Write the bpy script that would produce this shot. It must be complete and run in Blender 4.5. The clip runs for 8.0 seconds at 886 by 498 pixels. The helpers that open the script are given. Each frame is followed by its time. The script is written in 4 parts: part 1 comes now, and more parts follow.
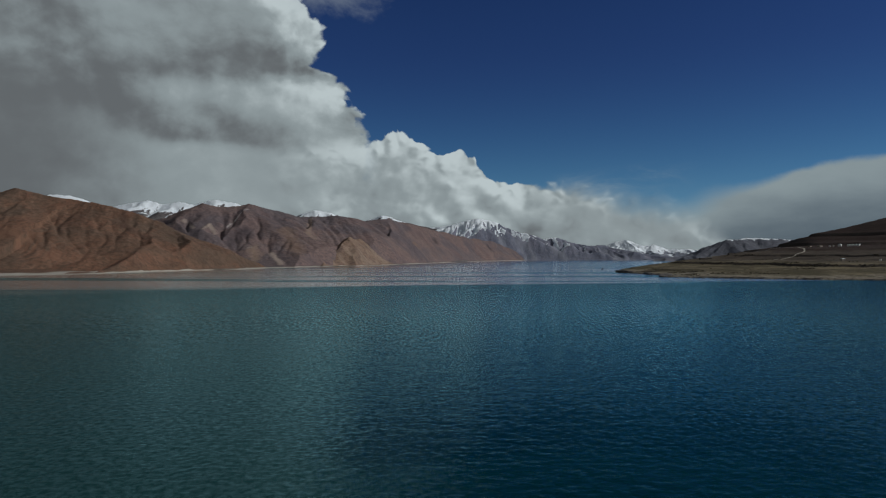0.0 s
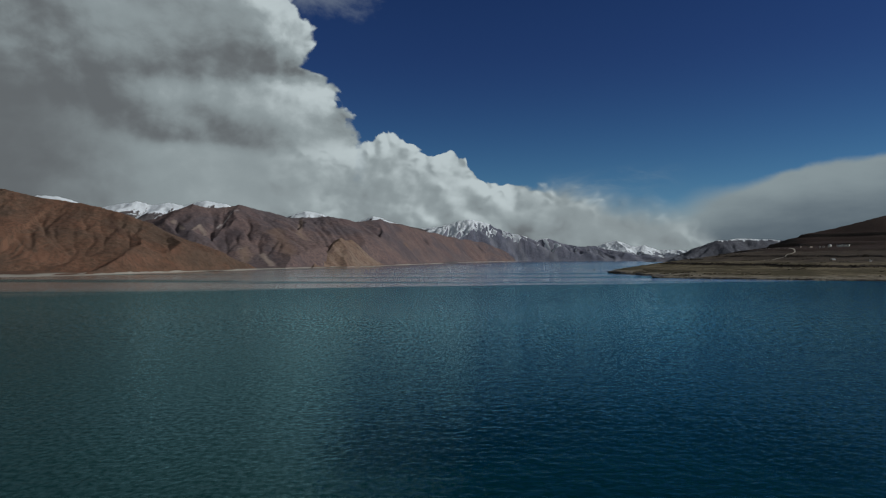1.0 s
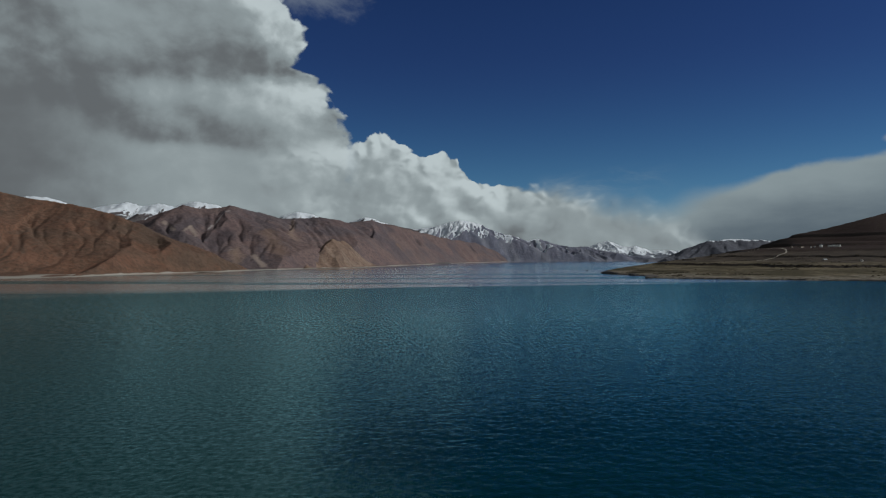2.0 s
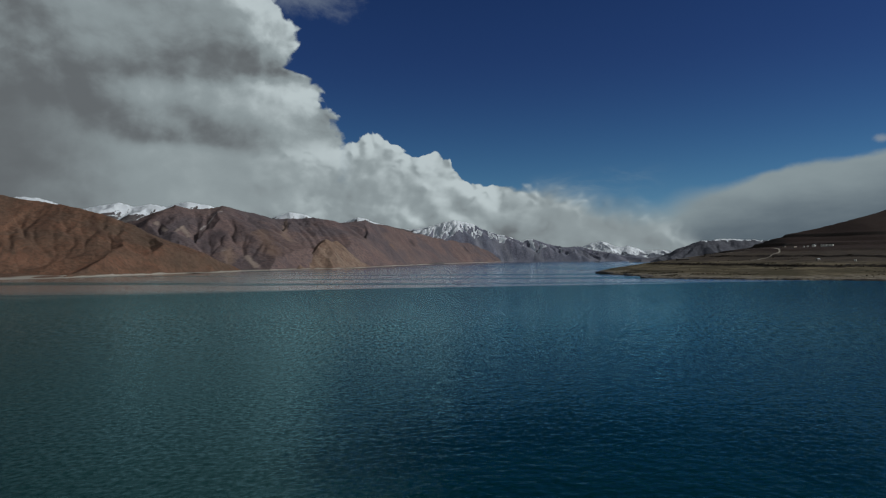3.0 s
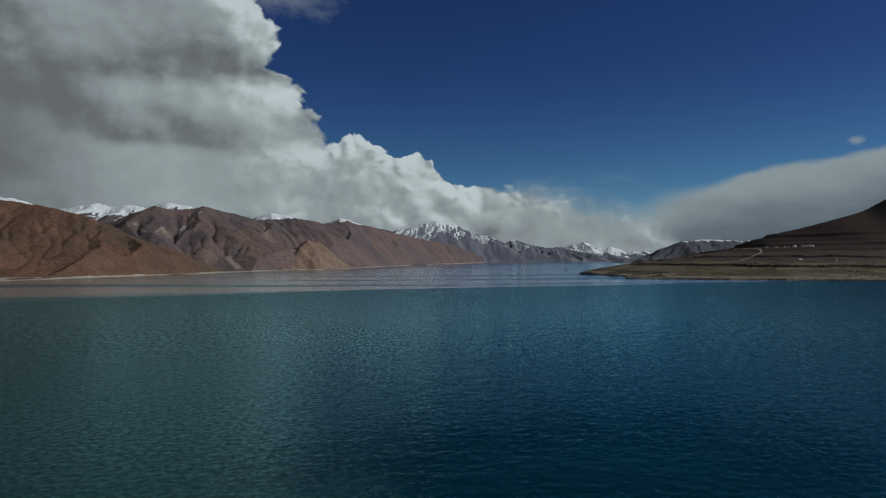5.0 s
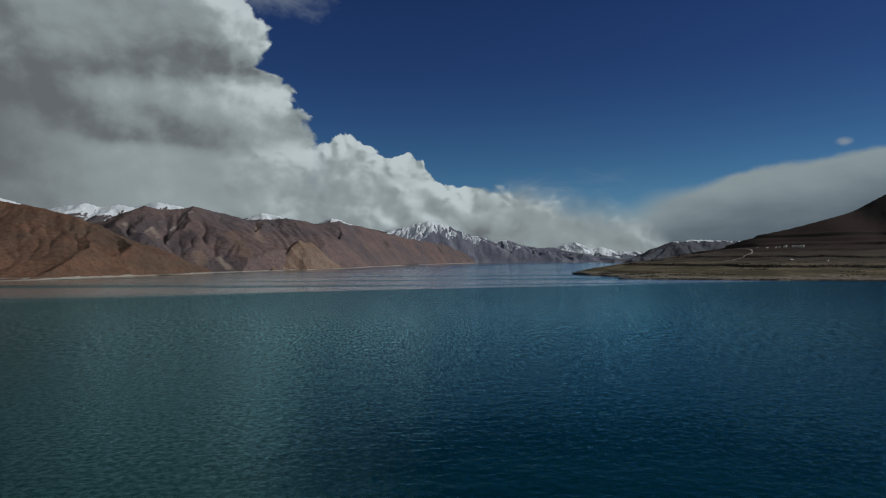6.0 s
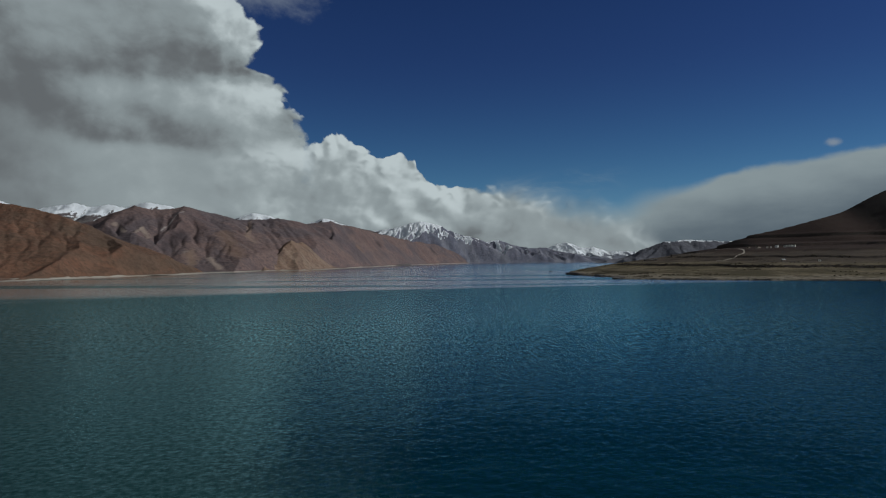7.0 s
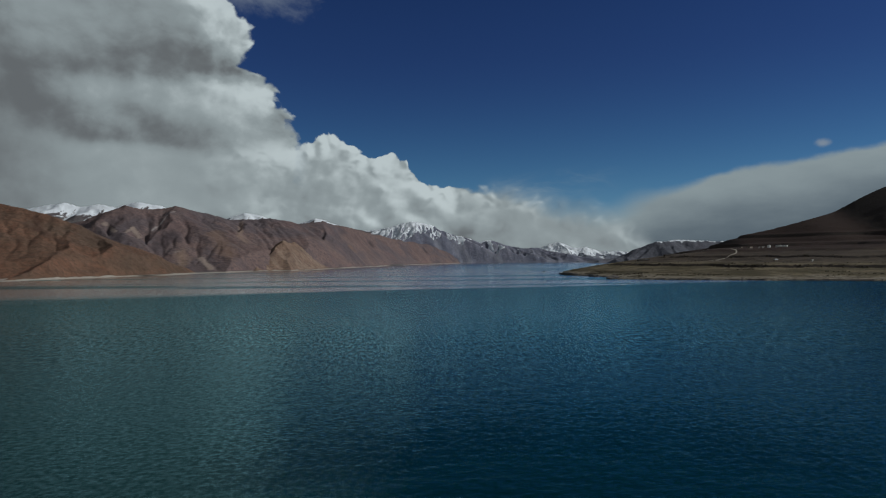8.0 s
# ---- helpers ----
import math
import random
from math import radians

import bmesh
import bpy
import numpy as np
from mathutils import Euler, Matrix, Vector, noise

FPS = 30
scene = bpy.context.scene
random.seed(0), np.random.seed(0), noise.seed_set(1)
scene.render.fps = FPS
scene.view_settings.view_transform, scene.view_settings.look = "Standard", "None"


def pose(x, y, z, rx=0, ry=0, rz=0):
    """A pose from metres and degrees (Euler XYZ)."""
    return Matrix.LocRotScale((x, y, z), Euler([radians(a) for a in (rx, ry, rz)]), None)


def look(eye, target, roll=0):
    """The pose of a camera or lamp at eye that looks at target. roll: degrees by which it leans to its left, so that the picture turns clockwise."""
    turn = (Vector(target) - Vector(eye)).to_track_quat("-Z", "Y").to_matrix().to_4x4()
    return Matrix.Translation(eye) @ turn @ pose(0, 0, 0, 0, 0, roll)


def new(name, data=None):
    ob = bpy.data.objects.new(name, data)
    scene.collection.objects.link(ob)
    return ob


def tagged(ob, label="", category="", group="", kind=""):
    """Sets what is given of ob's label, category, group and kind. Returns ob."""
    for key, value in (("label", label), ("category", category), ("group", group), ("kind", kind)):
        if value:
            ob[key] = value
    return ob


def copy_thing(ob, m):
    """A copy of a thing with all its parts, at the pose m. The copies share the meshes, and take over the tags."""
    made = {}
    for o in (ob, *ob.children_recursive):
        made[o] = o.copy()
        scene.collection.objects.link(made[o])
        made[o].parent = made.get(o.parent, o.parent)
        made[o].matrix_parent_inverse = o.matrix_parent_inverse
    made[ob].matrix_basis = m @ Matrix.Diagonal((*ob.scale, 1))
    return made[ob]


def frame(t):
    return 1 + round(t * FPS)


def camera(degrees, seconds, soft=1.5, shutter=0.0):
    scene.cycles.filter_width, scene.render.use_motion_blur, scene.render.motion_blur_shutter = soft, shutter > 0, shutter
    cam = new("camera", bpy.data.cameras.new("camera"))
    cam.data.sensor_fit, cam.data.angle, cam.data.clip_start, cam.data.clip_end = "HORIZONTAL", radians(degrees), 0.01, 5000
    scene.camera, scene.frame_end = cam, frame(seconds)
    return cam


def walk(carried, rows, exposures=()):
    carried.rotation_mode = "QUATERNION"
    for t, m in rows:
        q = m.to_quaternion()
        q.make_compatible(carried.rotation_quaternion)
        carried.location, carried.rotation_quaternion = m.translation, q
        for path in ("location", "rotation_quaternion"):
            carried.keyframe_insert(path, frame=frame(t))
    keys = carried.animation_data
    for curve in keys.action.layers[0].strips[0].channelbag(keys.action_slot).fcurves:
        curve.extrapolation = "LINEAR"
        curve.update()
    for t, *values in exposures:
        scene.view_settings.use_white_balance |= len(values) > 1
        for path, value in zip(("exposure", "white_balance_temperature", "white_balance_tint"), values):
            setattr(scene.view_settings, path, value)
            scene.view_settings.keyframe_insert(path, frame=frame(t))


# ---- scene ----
# Camera: a drone about 30 m over a mountain lake, gliding ahead and slowly turning right.
cam = camera(65.5, 8.0, soft=1.15)
TURNS = [  # seconds, pitch, roll, yaw
    (0.0, 0.52, 0.0, 0.0), (0.5, 0.57, 0.03, -0.36), (1.0, 0.6, 0.06, -0.76), (1.5, 0.64, 0.1, -1.13),
    (3.0, 0.68, 0.25, -2.02), (3.5, 0.71, 0.3, -2.35), (4.0, 0.72, 0.32, -2.71), (4.5, 0.73, 0.32, -3.12),
    (6.0, 0.76, 0.34, -4.26), (6.5, 0.76, 0.36, -4.61), (7.0, 0.77, 0.37, -4.95), (7.5, 0.77, 0.38, -5.29), (8.0, 0.77, 0.39, -5.61)]
SIDE, AHEAD, HEIGHT = -2.0, 4.5, 30.0
walk(cam, [(t, pose(SIDE * t, AHEAD * t, HEIGHT, 90 + p, r, y)) for t, p, r, y in TURNS],
     [(0.0, 0.0, 5930.0, 4.0), (8.0, 0.0, 5930.0, 4.0)])

# ---- light ----
SUN_AZ, SUN_EL = 95.0, 28.0   # degrees to the right of straight ahead, and up
sun_way = Vector((math.sin(radians(SUN_AZ)) * math.cos(radians(SUN_EL)),
                  math.cos(radians(SUN_AZ)) * math.cos(radians(SUN_EL)), math.sin(radians(SUN_EL))))
sun = new("sun", bpy.data.lights.new("sun", "SUN"))
sun.data.energy, sun.data.angle, sun.data.color = 2.7, radians(0.53), (1.0, 0.94, 0.85)
sun.matrix_world = look((0, 0, 900), Vector((0, 0, 900)) - sun_way)


class Graph:
    """Short names for building a node tree."""

    def __init__(self, tree):
        self.tree = tree
        tree.nodes.clear()

    def node(self, kind, **sets):
        n = self.tree.nodes.new(kind)
        for key, value in sets.items():
            setattr(n, key, value)
        return n

    def put(self, socket, value):
        if isinstance(value, bpy.types.NodeSocket):
            self.tree.links.new(value, socket)
        elif value is not None:
            socket.default_value = value

    def math(self, op, a, b=None, c=None, clamp=False):
        n = self.node("ShaderNodeMath", operation=op, use_clamp=clamp)
        for s, v in zip(n.inputs, (a, b, c)):
            self.put(s, v)
        return n.outputs[0]

    def add(self, a, b):
        return self.math("ADD", a, b)

    def sub(self, a, b):
        return self.math("SUBTRACT", a, b)

    def mul(self, a, b):
        return self.math("MULTIPLY", a, b)

    def ramp(self, v, lo, hi, smooth=True):
        n = self.node("ShaderNodeMapRange", interpolation_type="SMOOTHSTEP" if smooth else "LINEAR")
        for s, x in zip(n.inputs, (v, lo, hi, 0.0, 1.0)):
            self.put(s, x)
        return n.outputs[0]

    def mix(self, f, a, b):
        n = self.node("ShaderNodeMix", data_type="RGBA")
        self.put(n.inputs[0], f)
        for s, v in ((n.inputs[6], a), (n.inputs[7], b)):
            self.put(s, (*v, 1.0) if isinstance(v, tuple) and len(v) == 3 else v)
        return n.outputs[2]

    def vec(self, op, a, b=None, scale=None):
        n = self.node("ShaderNodeVectorMath", operation=op)
        self.put(n.inputs[0], a)
        self.put(n.inputs[1], b)
        if scale is not None:
            self.put(n.inputs["Scale"], scale)
        return n.outputs[0]

    def noise(self, v, scale, detail=4.0, rough=0.55, warp=0.0):
        n = self.node("ShaderNodeTexNoise")
        self.put(n.inputs["Vector"], v)
        for key, x in (("Scale", scale), ("Detail", detail), ("Roughness", rough), ("Distortion", warp)):
            n.inputs[key].default_value = x
        return n.outputs[0]

    def node_colour(self, v, scale):
        """A noise vector about 0."""
        n = self.node("ShaderNodeTexNoise")
        self.put(n.inputs["Vector"], v)
        n.inputs["Scale"].default_value, n.inputs["Detail"].default_value = scale, 3.0
        return self.vec("SUBTRACT", n.outputs["Color"], (0.5, 0.5, 0.5))

    def cells(self, v, scale, smooth=0.35):
        n = self.node("ShaderNodeTexVoronoi", feature="SMOOTH_F1")
        self.put(n.inputs["Vector"], v)
        n.inputs["Scale"].default_value, n.inputs["Smoothness"].default_value = scale, smooth
        return n.outputs["Distance"]

    def curve(self, x, points, lo, hi, top):
        """A curve through points (x, y), x from lo to hi, y from 0 to top."""
        n = self.node("ShaderNodeFloatCurve")
        c = n.mapping.curves[0]
        pts = [((px - lo) / (hi - lo), py / top) for px, py in points]
        while len(c.points) < len(pts):
            c.points.new(0.5, 0.5)
        for p, (px, py) in zip(c.points, sorted(pts)):
            p.location, p.handle_type = (px, py), "VECTOR"
        n.mapping.update()
        self.put(n.inputs["Value"], self.math("DIVIDE", self.sub(x, lo), hi - lo))
        return self.mul(n.outputs[0], top)


# Outlines of the cloud masses: degrees to the right of straight ahead, degrees up.
BANK_TOP = [(-60, 9), (-13.1, 9.5), (-10.4, 9.3), (-8.58, 9.35), (-6.27, 9.45), (-4.5, 10.15), (-3.5, 10.3), (-1.83, 9.01), (0.28, 8.47), (1.69, 8.65), (3.1, 7.3), (4.73, 6.04), (7.52, 6.2), (10.04, 5.97), (12.3, 5.15), (14.52, 4.65), (17.2, 4.15), (19.4, 3.55), (21, 2.0), (23, 0), (60, 0)]
# from 21 degrees up the edge is unseen, added for the lake's reflection
MASS_EDGE = [(0, -4), (9.4, -5.6), (10.5, -6.3), (11.7, -7.1), (13.2, -8.0), (14.5, -8.4), (15.2, -9.7), (16.3, -9.5), (18.3, -9.7), (19.4, -10.8), (20.5, -11.2), (21.6, -8), (23, -3), (26, 1.5), (36, 4), (90, 4)]
MASS_BASE = [(-60, 8), (-34, 9.5), (-28, 11.6), (-24.7, 12.7), (-21.2, 13.2), (-18.3, 13.5), (-15, 13.6), (-10.9, 13.8), (60, 14)]
LUMP_BASE = [(-60, 13.5), (-30, 12.6), (-26.6, 11.2), (-24.9, 9.6), (-22.6, 8.9), (-20.4, 8.7), (-16.1, 8.4), (-12.2, 8.2), (-10.4, 8.7), (-8, 9.6), (60, 10)]
VEIL_TOP = [(-60, 0), (14.5, 0.3), (16.7, 2.2), (18.2, 3.1), (19.46, 3.8), (20.91, 4.55), (22.93, 5.13), (26.79, 6.22), (28.63, 6.73), (32.73, 7), (35.5, 7.5), (38.5, 8.0), (45, 8.5), (60, 9)]

world = bpy.data.worlds.new("sky")
scene.world = world
world.use_nodes = True
g = Graph(world.node_tree)
way = g.vec("NORMALIZE", g.node("ShaderNodeTexCoord").outputs["Generated"])
xyz = g.node("ShaderNodeSeparateXYZ")
g.put(xyz.inputs[0], way)
az = g.mul(g.math("ARCTAN2", xyz.outputs[0], xyz.outputs[1]), 180 / math.pi)
el = g.mul(g.math("ARCSINE", xyz.outputs[2]), 180 / math.pi)
sky = g.node("ShaderNodeTexSky", sky_type="NISHITA", sun_disc=False, sun_elevation=radians(SUN_EL),
             sun_rotation=radians(SUN_AZ), altitude=4300.0, air_density=1.0, dust_density=0.3, ozone_density=2.5)
clear = g.node("ShaderNodeHueSaturation")
height = g.ramp(el, 1.0, 17.0)         # turquoise near the horizon, navy higher up
g.put(clear.inputs["Hue"], g.add(0.488, g.mul(height, 0.03)))
g.put(clear.inputs["Value"], g.mul(g.sub(0.0465, g.mul(height, 0.0095)), g.sub(1.0, g.mul(g.ramp(el, 17.0, 45.0), 0.5))))
clear.inputs["Saturation"].default_value = 1.2
g.put(clear.inputs["Color"], sky.outputs[0])

squash = g.vec("MULTIPLY", way, (1.0, 1.0, 1.25))
rough = g.noise(squash, 7.0, 8.0, 0.6)
fine = g.noise(squash, 40.0, 5.0, 0.6)
wavy = g.vec("ADD", squash, g.vec("SCALE", g.node_colour(squash, 14.0), None, 0.08))
lobes = g.sub(0.4, g.cells(wavy, 19.0, 0.45))
knobs = g.sub(0.4, g.cells(wavy, 52.0, 0.4))
beads = g.sub(0.4, g.cells(wavy, 120.0, 0.4))
fluff = g.add(g.add(g.mul(lobes, 1.5), g.mul(knobs, 0.9)), g.add(g.mul(beads, 0.25), g.mul(g.sub(rough, 0.5), 2.6)))   # degrees
SUNWARD = (0.012, 0.0, 0.014)
lit = g.sub(g.cells(g.vec("ADD", wavy, (0.014, 0.0, 0.014)), 19.0, 1.0), g.cells(wavy, 19.0, 1.0))       # above 0 where a lobe faces the sun
small = g.sub(g.cells(g.vec("ADD", wavy, (0.006, 0.0, 0.006)), 52.0, 0.8), g.cells(wavy, 52.0, 0.8))
billow = g.vec("ADD", squash, g.vec("SCALE", g.node_colour(squash, 5.0), None, 0.07))
puffs = g.sub(g.noise(billow, 11.0, 5.0, 0.5), g.noise(g.vec("ADD", billow, SUNWARD), 11.0, 5.0, 0.5))   # soft relief, lit from the sun's side
wide = g.noise(g.vec("MULTIPLY", billow, (1.0, 1.0, 1.6)), 4.5, 3.0, 0.45)
drape = g.noise(billow, 9.0, 4.0, 0.5)
DARK, MID, BRIGHT = (0.132, 0.133, 0.134), (0.27, 0.288, 0.285), (0.515, 0.535, 0.52)


def cloud_tone(v):
    """From a cloud's grey belly over its pale body to its sunlit top."""
    return g.mix(g.ramp(v, 0.45, 1.05), g.mix(g.ramp(v, -0.05, 0.52), DARK, MID), BRIGHT)


colour = clear.outputs[0]
# the smooth veil on the right
streak = g.noise(g.vec("MULTIPLY", way, (1.0, 1.0, 3.0)), 6.0, 6.0, 0.55)
veil = g.curve(az, VEIL_TOP, -60, 60, 14)
over = g.add(g.add(g.sub(veil, el), g.mul(g.sub(streak, 0.5), 1.5)), g.mul(g.sub(fine, 0.5), 0.35))
veil_shade = g.mix(g.ramp(g.add(over, g.mul(streak, 3.0)), 1.0, 7.0), (0.275, 0.3, 0.297), (0.09, 0.106, 0.124))
colour = g.mix(g.mul(g.ramp(over, g.sub(-0.15, g.mul(g.ramp(az, 27.0, 18.0), 1.0)), g.add(0.45, g.mul(g.ramp(az, 27.0, 18.0), 1.6))), 0.96), colour, veil_shade)
# thin streaks that the wind draws out of the bank
blown = g.noise(g.vec("MULTIPLY", way, (1.0, 1.0, 3.2)), 9.0, 6.0, 0.6, 0.6)
trail = g.mul(g.ramp(g.math("ABSOLUTE", g.sub(el, g.add(5.6, g.mul(g.sub(az, 13.0), 0.1)))), 1.7, 0.0), g.mul(g.ramp(az, 8.0, 11.5), g.ramp(az, 21.0, 14.0)))
colour = g.mix(g.mul(g.mul(trail, g.ramp(blown, 0.36, 0.68)), 0.55), colour, (0.27, 0.31, 0.33))

# the great mass on the left: its belly, the lump hanging before it, and rain-grey haze below
edge = g.add(g.sub(g.add(g.curve(el, [(e, a + 40) for e, a in MASS_EDGE], 0, 90, 40), -40.0), az), g.add(g.mul(fluff, 1.15), g.mul(g.sub(fine, 0.5), 1.4)))
wobble = g.add(g.mul(g.sub(rough, 0.5), 2.6), g.mul(fluff, 0.22))
rim = g.ramp(edge, g.add(4.5, g.mul(g.ramp(el, 14.0, 32.0), 9.0)), 0.0)
mass_up = g.sub(el, g.curve(az, MASS_BASE, -60, 60, 14))
lump_up = g.sub(el, g.curve(az, LUMP_BASE, -60, 60, 14))
left = g.ramp(az, -19.0, -31.0)
v_mass = g.add(g.add(0.08, g.mul(g.ramp(mass_up, 0.8, 6.5), 0.36)), g.mul(rim, g.add(0.22, g.mul(g.ramp(mass_up, 0.5, 3.5), 0.4))))
v_mass = g.sub(g.add(v_mass, g.mul(g.sub(wide, 0.5), 0.6)), g.mul(g.ramp(el, 26.0, 40.0), g.mul(g.sub(1.0, rim), 0.3)))
# unseen cloud above the view, brightened to lighten its reflection in the lake
v_mass = g.add(v_mass, g.mul(rim, g.mul(g.ramp(el, 19.5, 27.0), 0.4)))
v_mass = g.sub(v_mass, g.mul(left, g.mul(g.ramp(mass_up, 1.0, 6.0), 0.26)))
v_lump = g.add(g.add(0.12, g.mul(g.ramp(lump_up, 0.4, 4.6), 0.5)), g.sub(g.mul(g.ramp(az, -17.0, -9.5), 0.36), g.mul(left, 0.35)))
v_lump = g.add(v_lump, g.mul(g.sub(wide, 0.5), 0.35))
v_haze = g.add(g.sub(0.57, g.mul(left, 0.56)), g.mul(g.sub(drape, 0.5), 0.5))
in_lump = g.ramp(g.add(lump_up, g.mul(wobble, 0.5)), g.sub(-0.45, g.mul(left, 2.2)), g.add(0.5, g.mul(left, 1.5)))
in_mass = g.ramp(g.add(mass_up, wobble), g.sub(-0.7, g.mul(left, 2.6)), g.add(0.9, g.mul(left, 1.6)))
v = g.add(g.mul(v_haze, g.sub(1.0, in_lump)), g.mul(v_lump, in_lump))
v = g.add(g.mul(v, g.sub(1.0, in_mass)), g.mul(v_mass, in_mass))
relief = g.add(0.45, g.add(g.mul(in_lump, 0.8), g.mul(rim, 1.2)))
v = g.add(v, g.add(g.mul(puffs, g.mul(relief, 1.05)), g.mul(g.sub(rough, 0.5), 0.2)))
v = g.add(v, g.mul(g.ramp(edge, 1.3, 0.1), g.add(0.06, g.mul(small, 0.9))))
colour = g.mix(g.ramp(edge, -0.15, g.add(0.4, g.mul(g.ramp(rough, 0.5, 0.62), 0.9))), colour, cloud_tone(v))

# the low bank of cumulus before it
over = g.add(g.sub(g.curve(az, BANK_TOP, -60, 60, 14), el), g.add(g.mul(fluff, 0.62), g.mul(g.sub(fine, 0.5), 0.3)))
soft = g.add(0.1, g.add(g.mul(g.ramp(az, 6.0, 16.0), 1.9), g.mul(g.ramp(az, -5.5, -9.0), 1.1)))
fade = g.mul(g.ramp(g.math("DIVIDE", over, soft), -0.7, 1.0), g.ramp(g.add(az, g.mul(wobble, 1.8)), -15.5, -5.5))
top_lit = g.ramp(over, 2.6, 0.1)
v = g.add(g.sub(0.6, g.mul(g.ramp(az, 2.0, 15.0), 0.34)), g.add(g.mul(lit, 1.25), g.mul(puffs, 1.2)))
v = g.add(v, g.add(g.mul(top_lit, g.add(0.34, g.mul(small, 0.8))), g.mul(g.sub(wide, 0.5), 0.9)))
v = g.add(v, g.add(g.mul(small, 0.2), g.mul(g.sub(rough, 0.5), 0.15)))
v = g.add(g.mul(v, g.sub(1.0, g.mul(g.ramp(az, 4.0, 13.0), 0.45))), g.mul(g.ramp(az, 4.0, 13.0), 0.26))
v = g.sub(v, g.mul(g.ramp(over, 3.0, 6.0), 0.12))
colour = g.mix(fade, colour, cloud_tone(v))

# a torn wisp over the mass's edge and a cloudlet on its own
torn = g.noise(g.vec("MULTIPLY", way, (1.0, 1.0, 1.4)), 13.0, 7.0, 0.62, 0.5)
for wa, we, sa, se, strength in ((-9.6, 21.4, 5.0, 2.6, 0.42), (34.6, 8.15, 0.62, 0.3, 0.75)):
    far = g.math("SQRT", g.add(g.math("POWER", g.math("DIVIDE", g.sub(az, wa), sa), 2.0),
                               g.math("POWER", g.math("DIVIDE", g.sub(el, we), se), 2.0)))
    m = g.mul(g.ramp(g.add(far, g.add(g.mul(g.sub(torn, 0.5), 2.4), g.mul(g.sub(fine, 0.5), 1.2))), 1.25, 0.0), strength)
    colour = g.mix(m, colour, (0.25, 0.27, 0.3))
background = g.node("ShaderNodeBackground")
g.put(background.inputs[0], colour)
background.inputs[1].default_value = 1.0
g.put(g.node("ShaderNodeOutputWorld").inputs[0], background.outputs[0])


# ---- materials ----
def material(name):
    m = bpy.data.materials.new(name)
    m.use_nodes = True
    t = Graph(m.node_tree)
    shader = t.node("ShaderNodeBsdfPrincipled")
    t.put(t.node("ShaderNodeOutputMaterial").inputs[0], shader.outputs[0])
    return m, t, shader


def plain(name, colour, rough=0.8, metal=0.0, vary=0.15, size=3.0):
    m, t, s = material(name)
    n = t.noise(t.node("ShaderNodeTexCoord").outputs["Object"], size, 5.0)
    dark = tuple(c * (1 - vary) for c in colour)
    t.put(s.inputs["Base Color"], t.mix(n, dark, tuple(min(1.0, c * (1 + vary)) for c in colour)))
    s.inputs["Roughness"].default_value, s.inputs["Metallic"].default_value = rough, metal
    return m


